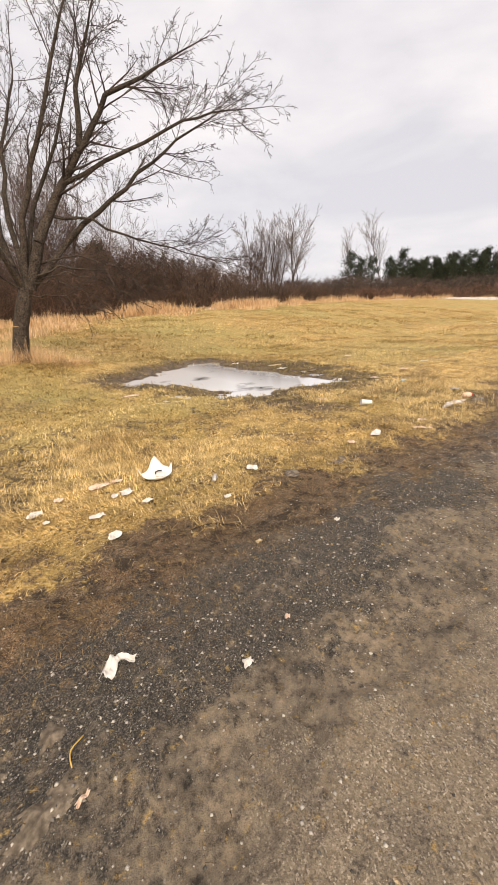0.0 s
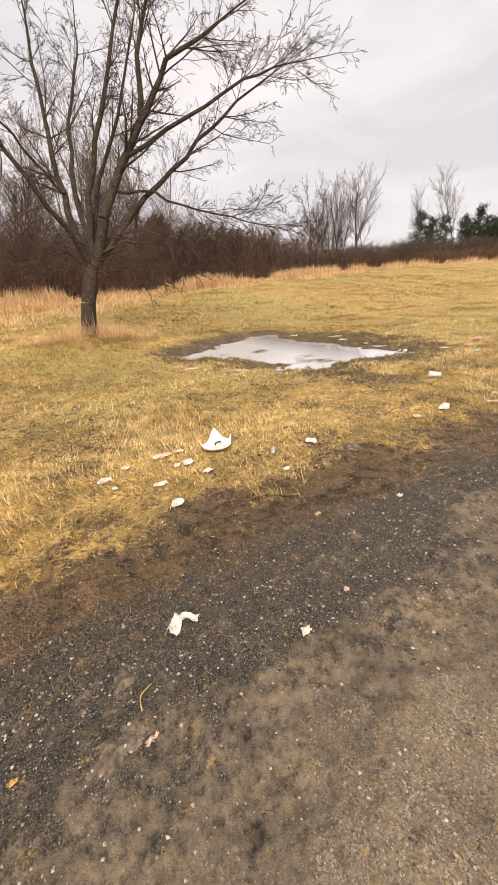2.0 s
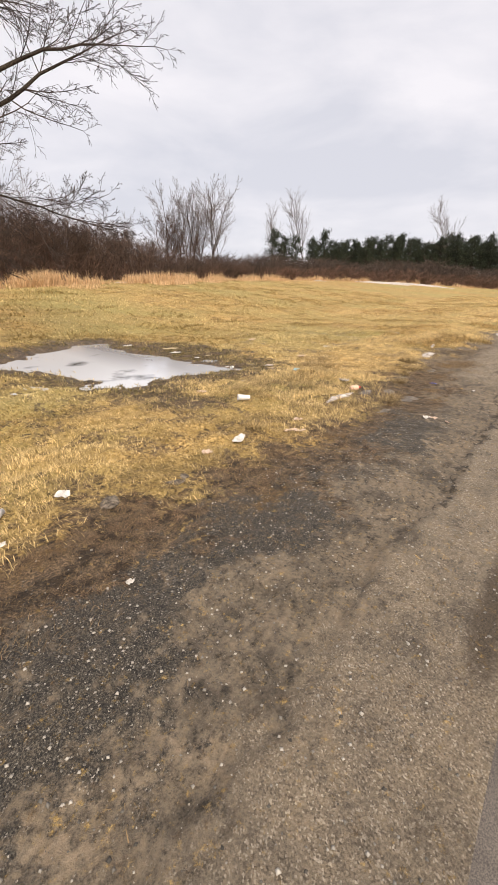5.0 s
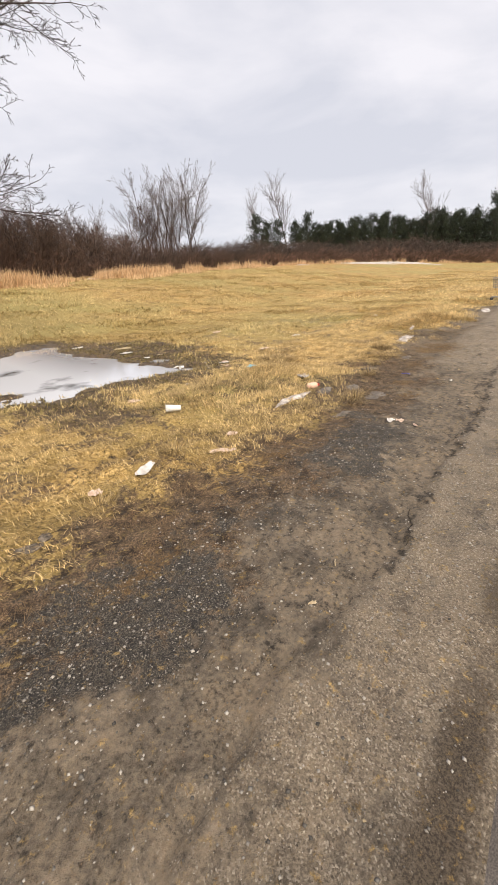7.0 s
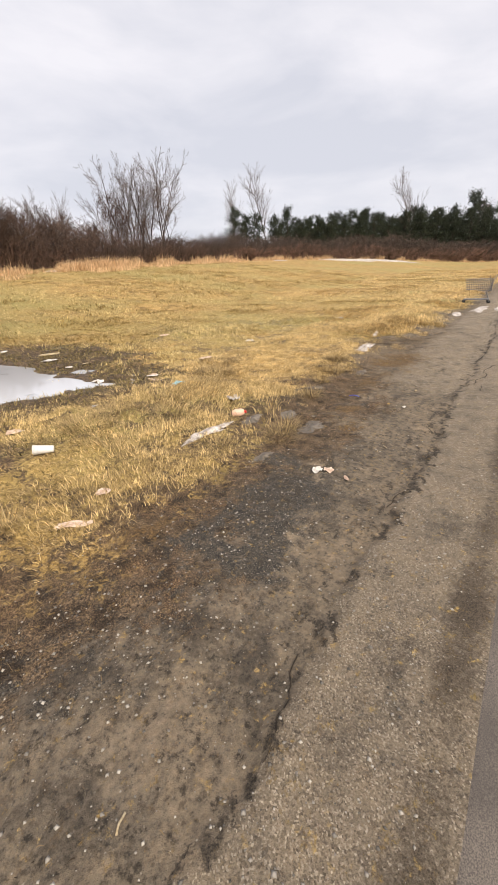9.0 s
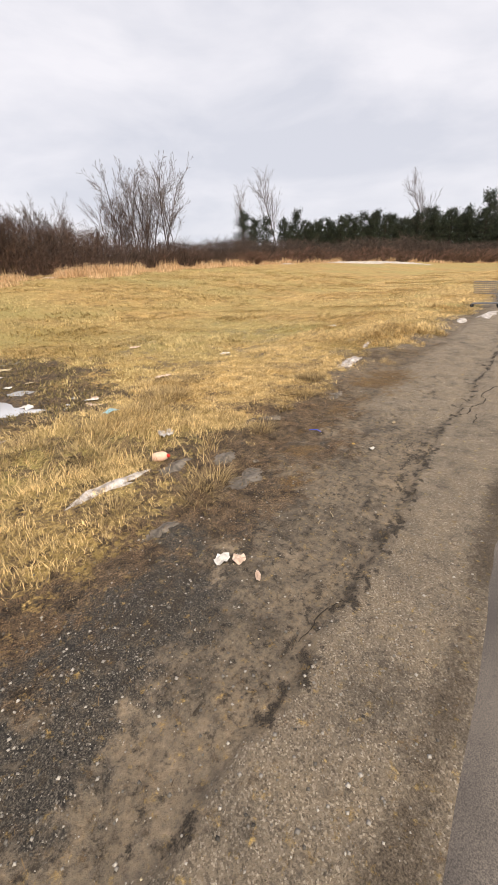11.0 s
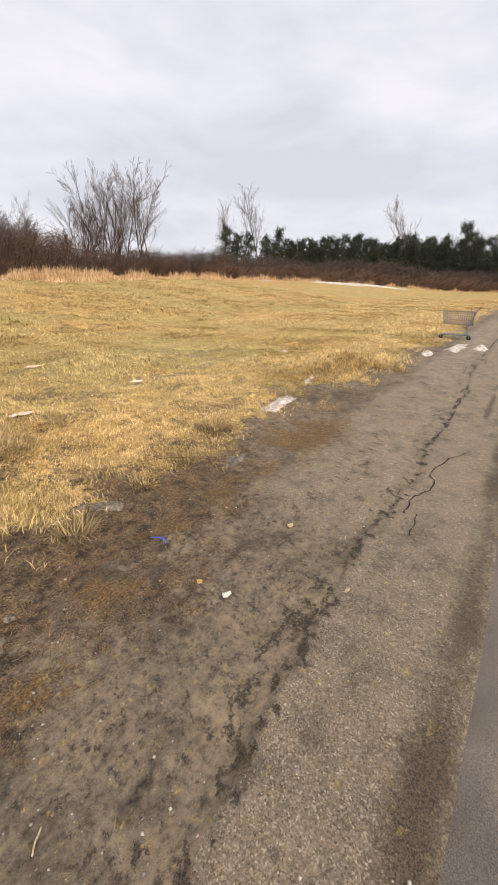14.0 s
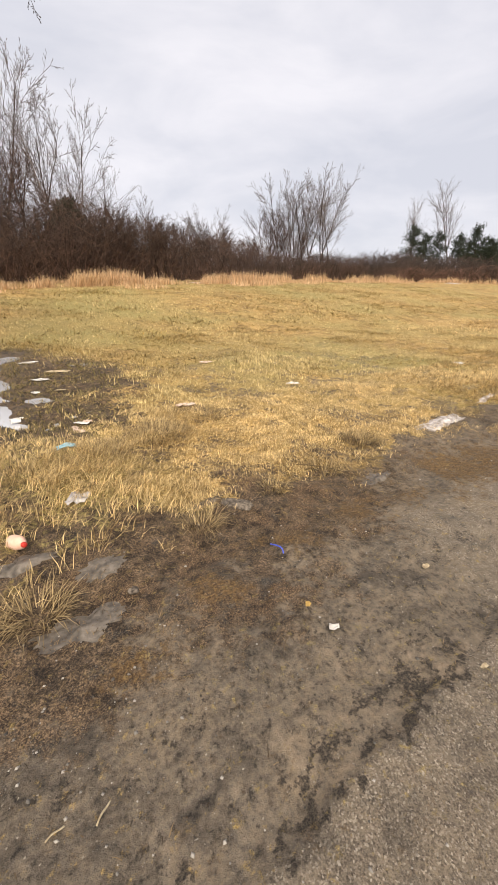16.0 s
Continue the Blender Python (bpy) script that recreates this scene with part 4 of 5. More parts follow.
p1 = make_pine(41, 9.5, "dark green pine with an open ragged crown")
p2 = make_pine(43, 8.5, "dark green pine with an open ragged crown")
seen = {}
rp = random.Random(5)
for k, (bearing, d, size) in enumerate([(43.4, 95, 1.0), (44.9, 97, 0.95), (46.3, 99, 0.85), (48.6, 96, 0.95), (50.2, 100, 1.0), (52.0, 98, 0.92), (54.0, 102, 0.9), (55.6, 100, 0.95), (57.4, 104, 0.92),
                                        (59.2, 106, 0.95), (61.0, 108, 0.98), (62.8, 110, 1.0), (64.6, 111, 1.05), (66.4, 112, 1.1), (68.2, 114, 1.1), (70.0, 115, 1.15), (71.8, 116, 1.3), (73.2, 118, 1.2),
                                        (74.6, 120, 1.1), (75.8, 122, 1.25), (77.0, 122, 1.25), (82.0, 150, 0.9), (84.0, 150, 0.9), (53.0, 110, 1.0), (60.0, 118, 1.05), (67.5, 124, 1.2), (56.5, 113, 1.0), (63.8, 121, 1.0), (51.2, 106, 0.95), (54.8, 108, 0.95), (58.3, 112, 0.95), (62.0, 116, 1.0), (65.5, 119, 1.1), (69.2, 122, 1.15), (72.6, 125, 1.2), (76.4, 130, 1.2)] + [(49.6 + 0.85 * k, 116 + 0.5 * k, 0.78 + 0.011 * k + 0.1 * math.sin(2.3 * k)) for k in range(33)]):
    tree = p1 if k % 2 == 0 else p2
    x, y = polar(bearing, d, X1, Y1)
    put(tree, x, y, rp.uniform(0, 360), size, rp.uniform(0.9, 1.1), fresh=tree not in seen)
    seen[tree] = 1
sp = make_pine(47, 12.5, "dark cone-shaped spruce beside the road", True)
x, y = polar(78.5, 122, X1, Y1)
put(sp, x, y, 0, 1.0, 1.0, fresh=True)
x, y = polar(2.2, 33, X1, Y1)
cedar = make_pine(49, 3.6, "small dark green cedar in the thicket", True)
put(cedar, x, y, 0, 1.2, 1.0, fresh=True)

# turf
field_grass("near_turf", -2.5, 14.5, 2.0, 5.2, 46000, 6, 0.095, 0.0046, 301, "matted straw-coloured winter turf beside the verge", M_STRAW)
field_grass("middle_turf", -6.0, 24.0, 5.0, 12.5, 48000, 5, 0.11, 0.010, 303, "matted straw-coloured winter turf of the field", M_FIELD, 0.8)
field_grass("far_turf", -10.0, 45.0, 12.0, 30.0, 48000, 4, 0.15, 0.022, 305, "matted straw-coloured winter turf of the far field", M_FIELD, 0.6)
field_grass("verge_turf", 14.0, 22.5, 1.9, 5.3, 13000, 5, 0.12, 0.009, 309, "matted straw-coloured winter turf along the dirt verge", M_STRAW, 0.9)
field_grass("road_turf", 22.0, 62.0, 2.0, 12.5, 26000, 4, 0.15, 0.022, 307, "matted straw-coloured winter turf beside the far road", M_STRAW, 0.6)


def wet_turf(n, seed):
    """Short dark grass on the muddy bank round the puddle."""
    r = np.random.default_rng(seed)
    x, y = r.uniform(1.5, 9.5, n), r.uniform(4.5, 13.5, n)
    keep = (r.random(n) < 0.85 * mud_margin(x, y) * step(0.3, 0.6, fbm(x, y, 0.5, 161, 3))) & (pond_depth(x, y) < -0.07)
    x, y = x[keep], y[keep]
    n = len(x)
    u, v = to_uv(x, y)
    vv, ff = blades(x, y, height(u, v) - 0.004, r.uniform(0.03, 0.10, n), r.uniform(0.006, 0.011, n), np.clip(r.normal(1.05, 0.3, n), 0.1, 1.45), r.uniform(0, 6.28, n))
    tagged(new("wet_turf", mesh_from("wet_turf", vv, ff, M_WETTURF)), "dark olive trampled wet turf round the puddle", "grass", kind="stuff")


wet_turf(60000, 327)
pebbles("gravel", 60000, 311, -2.2, 14.0, lambda u, v: np.clip(0.9 * np.exp(-(((v - 1.3) / 0.45) ** 2)) * step(9, 4, u) + 0.35 * step(0.9, 0.3, v) * step(9, 6, u) + 0.05 + 0.11 * step(8, 5, u), 0, 1) * step(2.6, 1.9, v), 0.0016, 0.0105, M_STONE, "loose grey and pale gravel on the verge")
pebbles("pale_crumbs", 2200, 319, -2.2, 15.0, lambda u, v: 0.07 + 0.93 * step(1.2, 2.0, v), 0.002, 0.0065, M_LEAF, "small pale crumbs of leaf and shell on the verge")
chaff(100000, 313)


def verge_straw(n, seed):
    r = np.random.default_rng(seed)
    u, v = r.uniform(-2.2, 15, n), r.uniform(1.45, 3.0, n)
    keep = r.random(n) < step(0.42, 0.62, fbm(u, v, 0.4, 151, 3)) * (0.25 + 0.75 * step(1.6, 2.3, v))
    u, v = u[keep], v[keep]
    n = len(u)
    x, y = to_xy(u, v)
    vv, ff = blades(x, y, height(u, v) + 0.002, r.uniform(0.02, 0.07, n), r.uniform(0.0018, 0.0035, n), np.clip(r.normal(1.35, 0.15, n), 0.6, 1.5), 6.28 * fbm(u, v, 0.5, 155, 2) * 2 + r.normal(0, 0.8, n))
    tagged(new("verge_straw", mesh_from("verge_straw", vv, ff, M_CHAFF)), "flattened brown dead grass on the verge", "grass", kind="stuff")


verge_straw(60000, 317)


# ---- litter on the ground ----
def rest(ob, x, y, lift=0.0):
    ob.location = (x, y, hz(x, y) + lift)
    return ob


def sheet_mesh(r, w, l, crumple, thick, rings=5, segs=18, ragged=0.3, bowl=0.0):
    """A torn, crumpled sheet: an uneven disc with relief and thickness."""
    bm = bmesh.new()
    off = r.uniform(0, 50)
    edge = [1 + ragged * (noise.noise((math.cos(2 * math.pi * k / segs) * 1.6 + off, math.sin(2 * math.pi * k / segs) * 1.6, off)) + 0.4 * r.uniform(-1, 1)) for k in range(segs)]

    def lift(px, py, f):
        return crumple * (noise.noise((px / w * 3 + off, py / l * 3, 1.0)) + 0.5 * noise.noise((px / w * 8 + off, py / l * 8, 4.0))) + bowl * f**3

    rows = [[bm.verts.new((0, 0, lift(0, 0, 0)))]]
    for i in range(1, rings + 1):
        f = i / rings
        ring = []
        for k in range(segs):
            a = 2 * math.pi * k / segs
            px, py = 0.5 * w * f * edge[k] * math.cos(a), 0.5 * l * f * edge[k] * math.sin(a)
            ring.append(bm.verts.new((px, py, lift(px, py, f))))
        rows.append(ring)
    for k in range(segs):
        bm.faces.new((rows[0][0], rows[1][k], rows[1][(k + 1) % segs]))
        for i in range(1, rings):
            bm.faces.new((rows[i][k], rows[i + 1][k], rows[i + 1][(k + 1) % segs], rows[i][(k + 1) % segs]))
    low = min(v.co.z for v in bm.verts)
    bmesh.ops.translate(bm, verts=bm.verts, vec=(0, 0, -low))
    bmesh.ops.recalc_face_normals(bm, faces=bm.faces)
    bmesh.ops.solidify(bm, geom=bm.faces[:], thickness=thick)
    return bm


def scrap(x, y, w, l, turn, seed, label, mat, name="paper_scrap", category="litter", crumple=0.015, thick=0.0015, lift=0.004, ragged=0.3, group=""):
    r = random.Random(seed)
    ob = part(name, sheet_mesh(r, w, l, crumple, thick, ragged=ragged), mat, None)
    rest(ob, x, y, lift)
    ob.rotation_euler = (0, 0, radians(turn))
    return tagged(ob, label, category, group)


def lathe(profile, segs=24, closed_ends=True):
    bm = bmesh.new()
    rows = [[bm.verts.new((rad * math.cos(2 * math.pi * k / segs), rad * math.sin(2 * math.pi * k / segs), z)) for k in range(segs)] for rad, z in profile]
    for a, b in zip(rows, rows[1:]):
        for k in range(segs):
            bm.faces.new((a[k], a[(k + 1) % segs], b[(k + 1) % segs], b[k]))
    if closed_ends:
        bm.faces.new(rows[0][::-1])
        bm.faces.new(rows[-1])
    return bm


def foam_cup(x, y, turn, length, mat, label, dent=0.0, seed=1):
    cup = empty("cup", x, y, hz(x, y) + 0.035 * length / 0.17 + 0.012)
    cup.matrix_basis = pose(x, y, hz(x, y) + 0.045 * length / 0.17, 0, 86, turn)
    k = length / 0.17
    body = lathe([(0.0300 * k, 0), (0.0305 * k, 0.002), (0.0445 * k, length), (0.0425 * k, length), (0.0285 * k, 0.006 * k)], 24)
    r = random.Random(seed)
    for v in body.verts:
        v.co += Vector((noise.noise(v.co * 30 + Vector((seed, 0, 0))), noise.noise(v.co * 30 + Vector((0, seed, 5))), 0)) * dent
    part("cup_body", body, mat, cup, smooth=True)
    rim = bmesh.new()
    segs, ring = 24, []
    for a in range(segs):
        w = 2 * math.pi * a / segs
        c = Vector((0.0445 * k * math.cos(w), 0.0445 * k * math.sin(w), length))
        ring.append([rim.verts.new(c + Vector((math.cos(w) * math.cos(q), math.sin(w) * math.cos(q), math.sin(q))) * 0.0025 * k) for q in (0, 1.57, 3.14, 4.71)])
    for a in range(segs):
        for q in range(4):
            rim.faces.new((ring[a][q], ring[(a + 1) % segs][q], ring[(a + 1) % segs][(q + 1) % 4], ring[a][(q + 1) % 4]))
    for v in rim.verts:
        v.co += Vector((noise.noise(v.co * 30 + Vector((seed, 0, 0))), noise.noise(v.co * 30 + Vector((0, seed, 5))), 0)) * dent
    part("rim", rim, mat, cup, smooth=True)
    return tagged(cup, label, "cup")


def tube(points, radius, sides=8):
    bm = bmesh.new()
    rings = []
    for i, p in enumerate(points):
        p = Vector(p)
        d = (Vector(points[min(i + 1, len(points) - 1)]) - Vector(points[max(i - 1, 0)])).normalized()
        a = d.orthogonal().normalized()
        b = d.cross(a)
        rings.append((p, a, b))
    # keep the rings from twisting
    for i in range(1, len(rings)):
        p, a, b = rings[i]
        n_ = a.cross(b)
        a2 = (rings[i - 1][1] - n_ * rings[i - 1][1].dot(n_)).normalized()
        rings[i] = (p, a2, n_.cross(a2))
    rows = [[bm.verts.new(p + (a * math.cos(2 * math.pi * k / sides) + b * math.sin(2 * math.pi * k / sides)) * radius) for k in range(sides)] for p, a, b in rings]
    for u_, v_ in zip(rows, rows[1:]):
        for k in range(sides):
            bm.faces.new((u_[k], u_[(k + 1) % sides], v_[(k + 1) % sides], v_[k]))
    bm.faces.new(rows[0][::-1])
    bm.faces.new(rows[-1])
    bmesh.ops.recalc_face_normals(bm, faces=bm.faces)
    return bm


def foam_box(x, y):
    """A torn white foam food box, opened like a bowl, with a dark strap."""
    r = random.Random(4)
    box = empty("food_container", x, y, hz(x, y) + 0.015, 20)
    bm = bmesh.new()
    segs, rings = 28, 6
    rows = [[bm.verts.new((0, 0, 0.004))]]
    for i in range(1, rings + 1):
        f = i / rings
        ring = []
        for k in range(segs):
            a = 2 * math.pi * k / segs
            peak = 0.62 * math.exp(-(((a - 1.15) / 0.34) ** 2)) + 0.4 * math.exp(-(((a - 2.75) / 0.3) ** 2)) + 0.35 * math.exp(-(((a - 6.0) / 0.25) ** 2))
            rad = (0.145 + 0.03 * peak + 0.012 * math.sin(3 * a)) * f
            ring.append(bm.verts.new((rad * 1.15 * math.cos(a), rad * 0.85 * math.sin(a), f**3 * (0.05 + 0.20 * peak) + 0.006 * noise.noise((rad * 30, a * 2, 3)))))
        rows.append(ring)
    for k in range(segs):
        bm.faces.new((rows[0][0], rows[1][k], rows[1][(k + 1) % segs]))
        for i in range(1, rings):
            bm.faces.new((rows[i][k], rows[i + 1][k], rows[i + 1][(k + 1) % segs], rows[i][(k + 1) % segs]))
    bmesh.ops.recalc_face_normals(bm, faces=bm.faces)
    bmesh.ops.solidify(bm, geom=bm.faces[:], thickness=0.004)
    part("tray", bm, M_FOAM, box, smooth=True)
    lid = lathe([(0.05, 0.012), (0.052, 0.018), (0.046, 0.03), (0.03, 0.034)], 20)
    bmesh.ops.translate(lid, verts=lid.verts, vec=(0.045, 0.01, 0.0))
    part("insert", lid, M_PAPER, box, "crumpled white paper insert", True)
    arc = [(0.045 + 0.05 * math.cos(a), 0.01 + 0.045 * math.sin(a), 0.042) for a in np.linspace(0.6, 3.0, 12)]
    part("strap", tube(arc, 0.006), M_BLACK, box, "thin dark strap", True)
    tagged(box, "torn white foam food container lying open on the turf", "food container")


def tissue(x, y):
    r = random.Random(9)
    ob = part("tissue", sheet_mesh(r, 0.07, 0.13, 0.035, 0.0015, rings=7, segs=22, ragged=0.35), M_PAPER, None, smooth=True)
    wing = sheet_mesh(random.Random(12), 0.095, 0.04, 0.025, 0.0015, rings=5, segs=16, ragged=0.45)
    bmesh.ops.translate(wing, verts=wing.verts, vec=(0.055, 0.05, 0.01))
    wing_me = bpy.data.meshes.new("wing")
    wing.to_mesh(wing_me)
    wing.free()
    whole = bmesh.new()
    whole.from_mesh(ob.data)
    whole.from_mesh(wing_me)
    whole.to_mesh(ob.data)
    whole.free()
    rest(ob, x, y, 0.004)
    ob.rotation_euler = (0, 0, radians(-38))
    tagged(ob, "crumpled white paper tissue twisted on the gravel", "tissue")


def pebble(x, y, size, seed, mat, label, flat=0.55, name="stone", category="stone"):
    bm = bmesh.new()
    bmesh.ops.create_icosphere(bm, subdivisions=3, radius=1)
    for v in bm.verts:
        k = 1 + 0.35 * noise.noise(v.co * 1.3 + Vector((seed * 3.1, 0, 0))) + 0.10 * noise.noise(v.co * 4 + Vector((0, seed, 0)))
        v.co = Vector((v.co.x * k * size[0] / 2, v.co.y * k * size[1] / 2, v.co.z * k * flat * min(size) / 2))
    ob = part(name, bm, mat, None, smooth=True)
    rest(ob, x, y, flat * min(size) * 0.12)
    ob.rotation_euler = (0, 0, seed * 1.7)
    return tagged(ob, label, category, "stones on the verge")


def patch_of(x, y, w, l, turn, seed, mat, label, name, category, tall=0.03):
    """A low uneven crust that follows the ground."""
    r = random.Random(seed)
    bm = bmesh.new()
    segs, rings = 40, 9
    c, s = math.cos(radians(turn)), math.sin(radians(turn))
    rows = []
    for i in range(rings + 1):
        f = i / rings
        ring = []
        for k in range(1 if i == 0 else segs):
            a = 2 * math.pi * k / segs
            e = 1 + 0.55 * noise.noise((2.2 * math.cos(a) + seed, 2.2 * math.sin(a), seed)) + 0.3 * noise.noise((6 * math.cos(a), 6 * math.sin(a) + seed, 2))
            px, py = 0.5 * w * f * e * math.cos(a), 0.5 * l * f * e * math.sin(a)
            gx, gy = x + c * px - s * py, y + s * px + c * py
            top = tall * (1 - f**2) * (0.55 + 0.9 * abs(noise.noise((gx * 6, gy * 6, seed)))) - 0.012 * f**3
            ring.append(bm.verts.new((gx - x, gy - y, hz(gx, gy) - hz(x, y) + top)))
        rows.append(ring)
    for k in range(segs):
        bm.faces.new((rows[0][0], rows[1][k], rows[1][(k + 1) % segs]))
        for i in range(1, rings):
            bm.faces.new((rows[i][k], rows[i + 1][k], rows[i + 1][(k + 1) % segs], rows[i][(k + 1) % segs]))
    ob = part(name, bm, mat, None, smooth=True)
    rest(ob, x, y)
    return tagged(ob, label, category)


def pink_bottle(x, y):
    b = empty("bottle", x, y)
    b.matrix_basis = pose(x, y, hz(x, y) + 0.045, 0, 80, -55)
    k = [(0.012, -0.078), (0.034, -0.07), (0.044, -0.045), (0.047, 0.0), (0.043, 0.035), (0.03, 0.062), (0.016, 0.074)]
    body = lathe(k, 20)
    for v in body.verts:
        v.co += Vector((noise.noise(v.co * 25), noise.noise(v.co * 25 + Vector((3, 1, 0))), 0)) * 0.006
    part("bottle_body", body, M_PINK, b, smooth=True)
    part("cap", lathe([(0.014, 0.070), (0.017, 0.074), (0.017, 0.092), (0.013, 0.096)], 14), M_RED, b, "small red cap", True)
    tagged(b, "squashed pale pink plastic bottle with a red cap in the verge", "bottle")


def drinking_straw(x, y):
    ob = part("drinking_straw", tube([(-0.055, 0.05, 0.01), (-0.02, 0.022, 0.014), (0.0, 0.0, 0.015), (0.008, -0.02, 0.012), (0.004, -0.06, 0.008)], 0.004), M_BLUE, None, smooth=True)
    rest(ob, x, y, 0.0)
    ob.rotation_euler = (0, 0, radians(-12))
    tagged(ob, "bent blue plastic drinking straw on the dirt", "straw")


def face_mask(x, y, turn):
    m = empty("face_mask", x, y, hz(x, y) + 0.03, turn)
    bm = bmesh.new()
    nx, ny = 12, 9
    g = [[bm.verts.new((0.175 * (i / nx - 0.5), 0.085 * (j / ny - 0.5), 0.006 * (j % 2) + 0.02 * math.sin(math.pi * i / nx) + 0.012 * noise.noise((i * 0.3, j * 0.4, 2)))) for j in range(ny + 1)] for i in range(nx + 1)]
    for i in range(nx):
        for j in range(ny):
            bm.faces.new((g[i][j], g[i + 1][j], g[i + 1][j + 1], g[i][j + 1]))
    bmesh.ops.solidify(bm, geom=bm.faces[:], thickness=0.002)
    part("cloth", bm, M_MASK, m)
    for side in (-1, 1):
        loop = [(side * (0.087 + 0.05 * math.sin(a)), -0.038 * math.cos(a), 0.006 - 0.02 * math.sin(a)) for a in np.linspace(0, math.pi, 10)]
        part("ear_loop", tube(loop, 0.0015, 5), M_PAPER, m, "white elastic ear loop")
    tagged(m, "crumpled pale blue paper face mask in the grass", "face mask")


def stick(x, y, length, turn, bend, radius, mat, label, name="twig", group="twigs on the verge"):
    pts = [(length * (t - 0.5), bend * math.sin(math.pi * t) * length, radius + 0.004 + 0.006 * math.sin(5 * t)) for t in np.linspace(0, 1, 7)]
    ob = part(name, tube(pts, radius, 6), mat, None, smooth=True)
    rest(ob, x, y)
    ob.rotation_euler = (0, 0, radians(turn))
    tagged(ob, label, name, group)


def leaf(x, y, w, l, turn, seed, mat, label):
    scrap(x, y, w, l, turn, seed, label, mat, "dead_leaf", "leaf", crumple=0.006, thick=0.0008, ragged=0.4, group="dead leaves on the verge")


# ---- shopping cart ----
def shopping_cart(x, y, turn):
    """Origin on the ground; the basket's front towards -x, the handle towards +x."""
    cart = empty("shopping_cart", x, y, hz(x, y), turn)
    tagged(cart, "abandoned grey wire shopping cart standing at the verge", "shopping cart")
    lo, hi = 0.46, 0.88
    wires = []

    def corner(i, j, k):
        # narrower at the front and the bottom
        px = (-0.50 + 0.06 * (1 - k)) if i == 0 else 0.42
        half = (0.20 if i == 0 else 0.27) - 0.04 * (1 - k)
        return Vector((px, half * (1 if j else -1), lo + 0.05 * (i == 0) * (1 - k) + (hi - lo) * k))

    def wire(a, b, rad=0.006):
        wires.append((*a, *b, rad, rad))

    for j in (0, 1):
        wires = []
        for t in np.linspace(0, 1, 15):
            wire(corner(0, j, 0).lerp(corner(1, j, 0), t), corner(0, j, 1).lerp(corner(1, j, 1), t))
        for t in np.linspace(0, 1, 7):
            wire(corner(0, j, 0).lerp(corner(0, j, 1), t), corner(1, j, 0).lerp(corner(1, j, 1), t))
        stick_object("side_panel", wires, M_WIRE, 5, cart)
    for i in (0, 1):
        wires = []
        for t in np.linspace(0, 1, 9):
            wire(corner(i, 0, 0).lerp(corner(i, 1, 0), t), corner(i, 0, 1).lerp(corner(i, 1, 1), t))
        for t in np.linspace(0, 1, 7):
            wire(corner(i, 0, 0).lerp(corner(i, 0, 1), t), corner(i, 1, 0).lerp(corner(i, 1, 1), t))
        stick_object("end_panel", wires, M_WIRE, 5, cart)
    wires = []
    for t in np.linspace(0, 1, 13):
        wire(corner(0, 0, 0).lerp(corner(0, 1, 0), t), corner(1, 0, 0).lerp(corner(1, 1, 0), t))
    for t in np.linspace(0, 1, 9):
        wire(corner(0, 0, 0).lerp(corner(1, 0, 0), t), corner(0, 1, 0).lerp(corner(1, 1, 0), t))
    stick_object("basket_floor", wires, M_WIRE, 5, cart)
    rim = [corner(0, 0, 1), corner(0, 1, 1), corner(1, 1, 1), corner(1, 0, 1), corner(0, 0, 1)]
    part("rim", tube([tuple(a.lerp(b, t)) for a, b in zip(rim, rim[1:]) for t in (0, 0.33, 0.66)], 0.009), M_WIRE, cart, smooth=True)
    for j in (-1, 1):
        part("frame", tube([(0.56, j * 0.27, 1.02), (0.47, j * 0.27, 0.9), (0.36, j * 0.26, 0.5), (0.27, j * 0.26, 0.40), (0.36, j * 0.27, 0.2), (0.40, j * 0.27, 0.16), (0.0, j * 0.25, 0.155), (-0.46, j * 0.2, 0.15)], 0.012), M_WIRE, cart, smooth=True)
    part("handle", tube([(0.56, -0.29, 1.02), (0.565, 0, 1.025), (0.56, 0.29, 1.02)], 0.017, 10), M_BLACK, cart, "dark plastic push handle", True)
    seat = [(0.40, -0.2, 0.62, 0.40, 0.2, 0.62, 0.006, 0.006)] + [(0.40, yy, 0.62, 0.30, yy, 1.0, 0.004, 0.004) for yy in np.linspace(-0.2, 0.2, 7)] + [(0.30, -0.2, 1.0, 0.30, 0.2, 1.0, 0.006, 0.006)]
    stick_object("seat_flap", seat, M_WIRE, 5, cart)
    rack = [(0.38, yy, 0.165, -0.44, yy * 0.8, 0.16, 0.005, 0.005) for yy in np.linspace(-0.25, 0.25, 7)] + [(xx, -0.25, 0.165, xx, 0.25, 0.165, 0.006, 0.006) for xx in np.linspace(-0.4, 0.36, 5)]
    stick_object("lower_rack", rack, M_WIRE, 5, cart)
    for cx, cy in ((0.39, -0.26), (0.39, 0.26), (-0.45, -0.19), (-0.45, 0.19)):
        w = lathe([(0.02, -0.016), (0.055, -0.016), (0.062, -0.010), (0.062, 0.010), (0.055, 0.016), (0.02, 0.016)], 18)
        bmesh.ops.rotate(w, verts=w.verts, matrix=Matrix.Rotation(radians(90), 3, "X"))
        bmesh.ops.translate(w, verts=w.verts, vec=(cx, cy, 0.062))
        wheel = part("wheel", w, M_BLACK, cart, "black rubber caster wheel", True)
        fork = [(cx, cy - 0.024, 0.062, cx - 0.01, cy - 0.018, 0.15, 0.006, 0.008), (cx, cy + 0.024, 0.062, cx - 0.01, cy + 0.018, 0.15, 0.006, 0.008)]
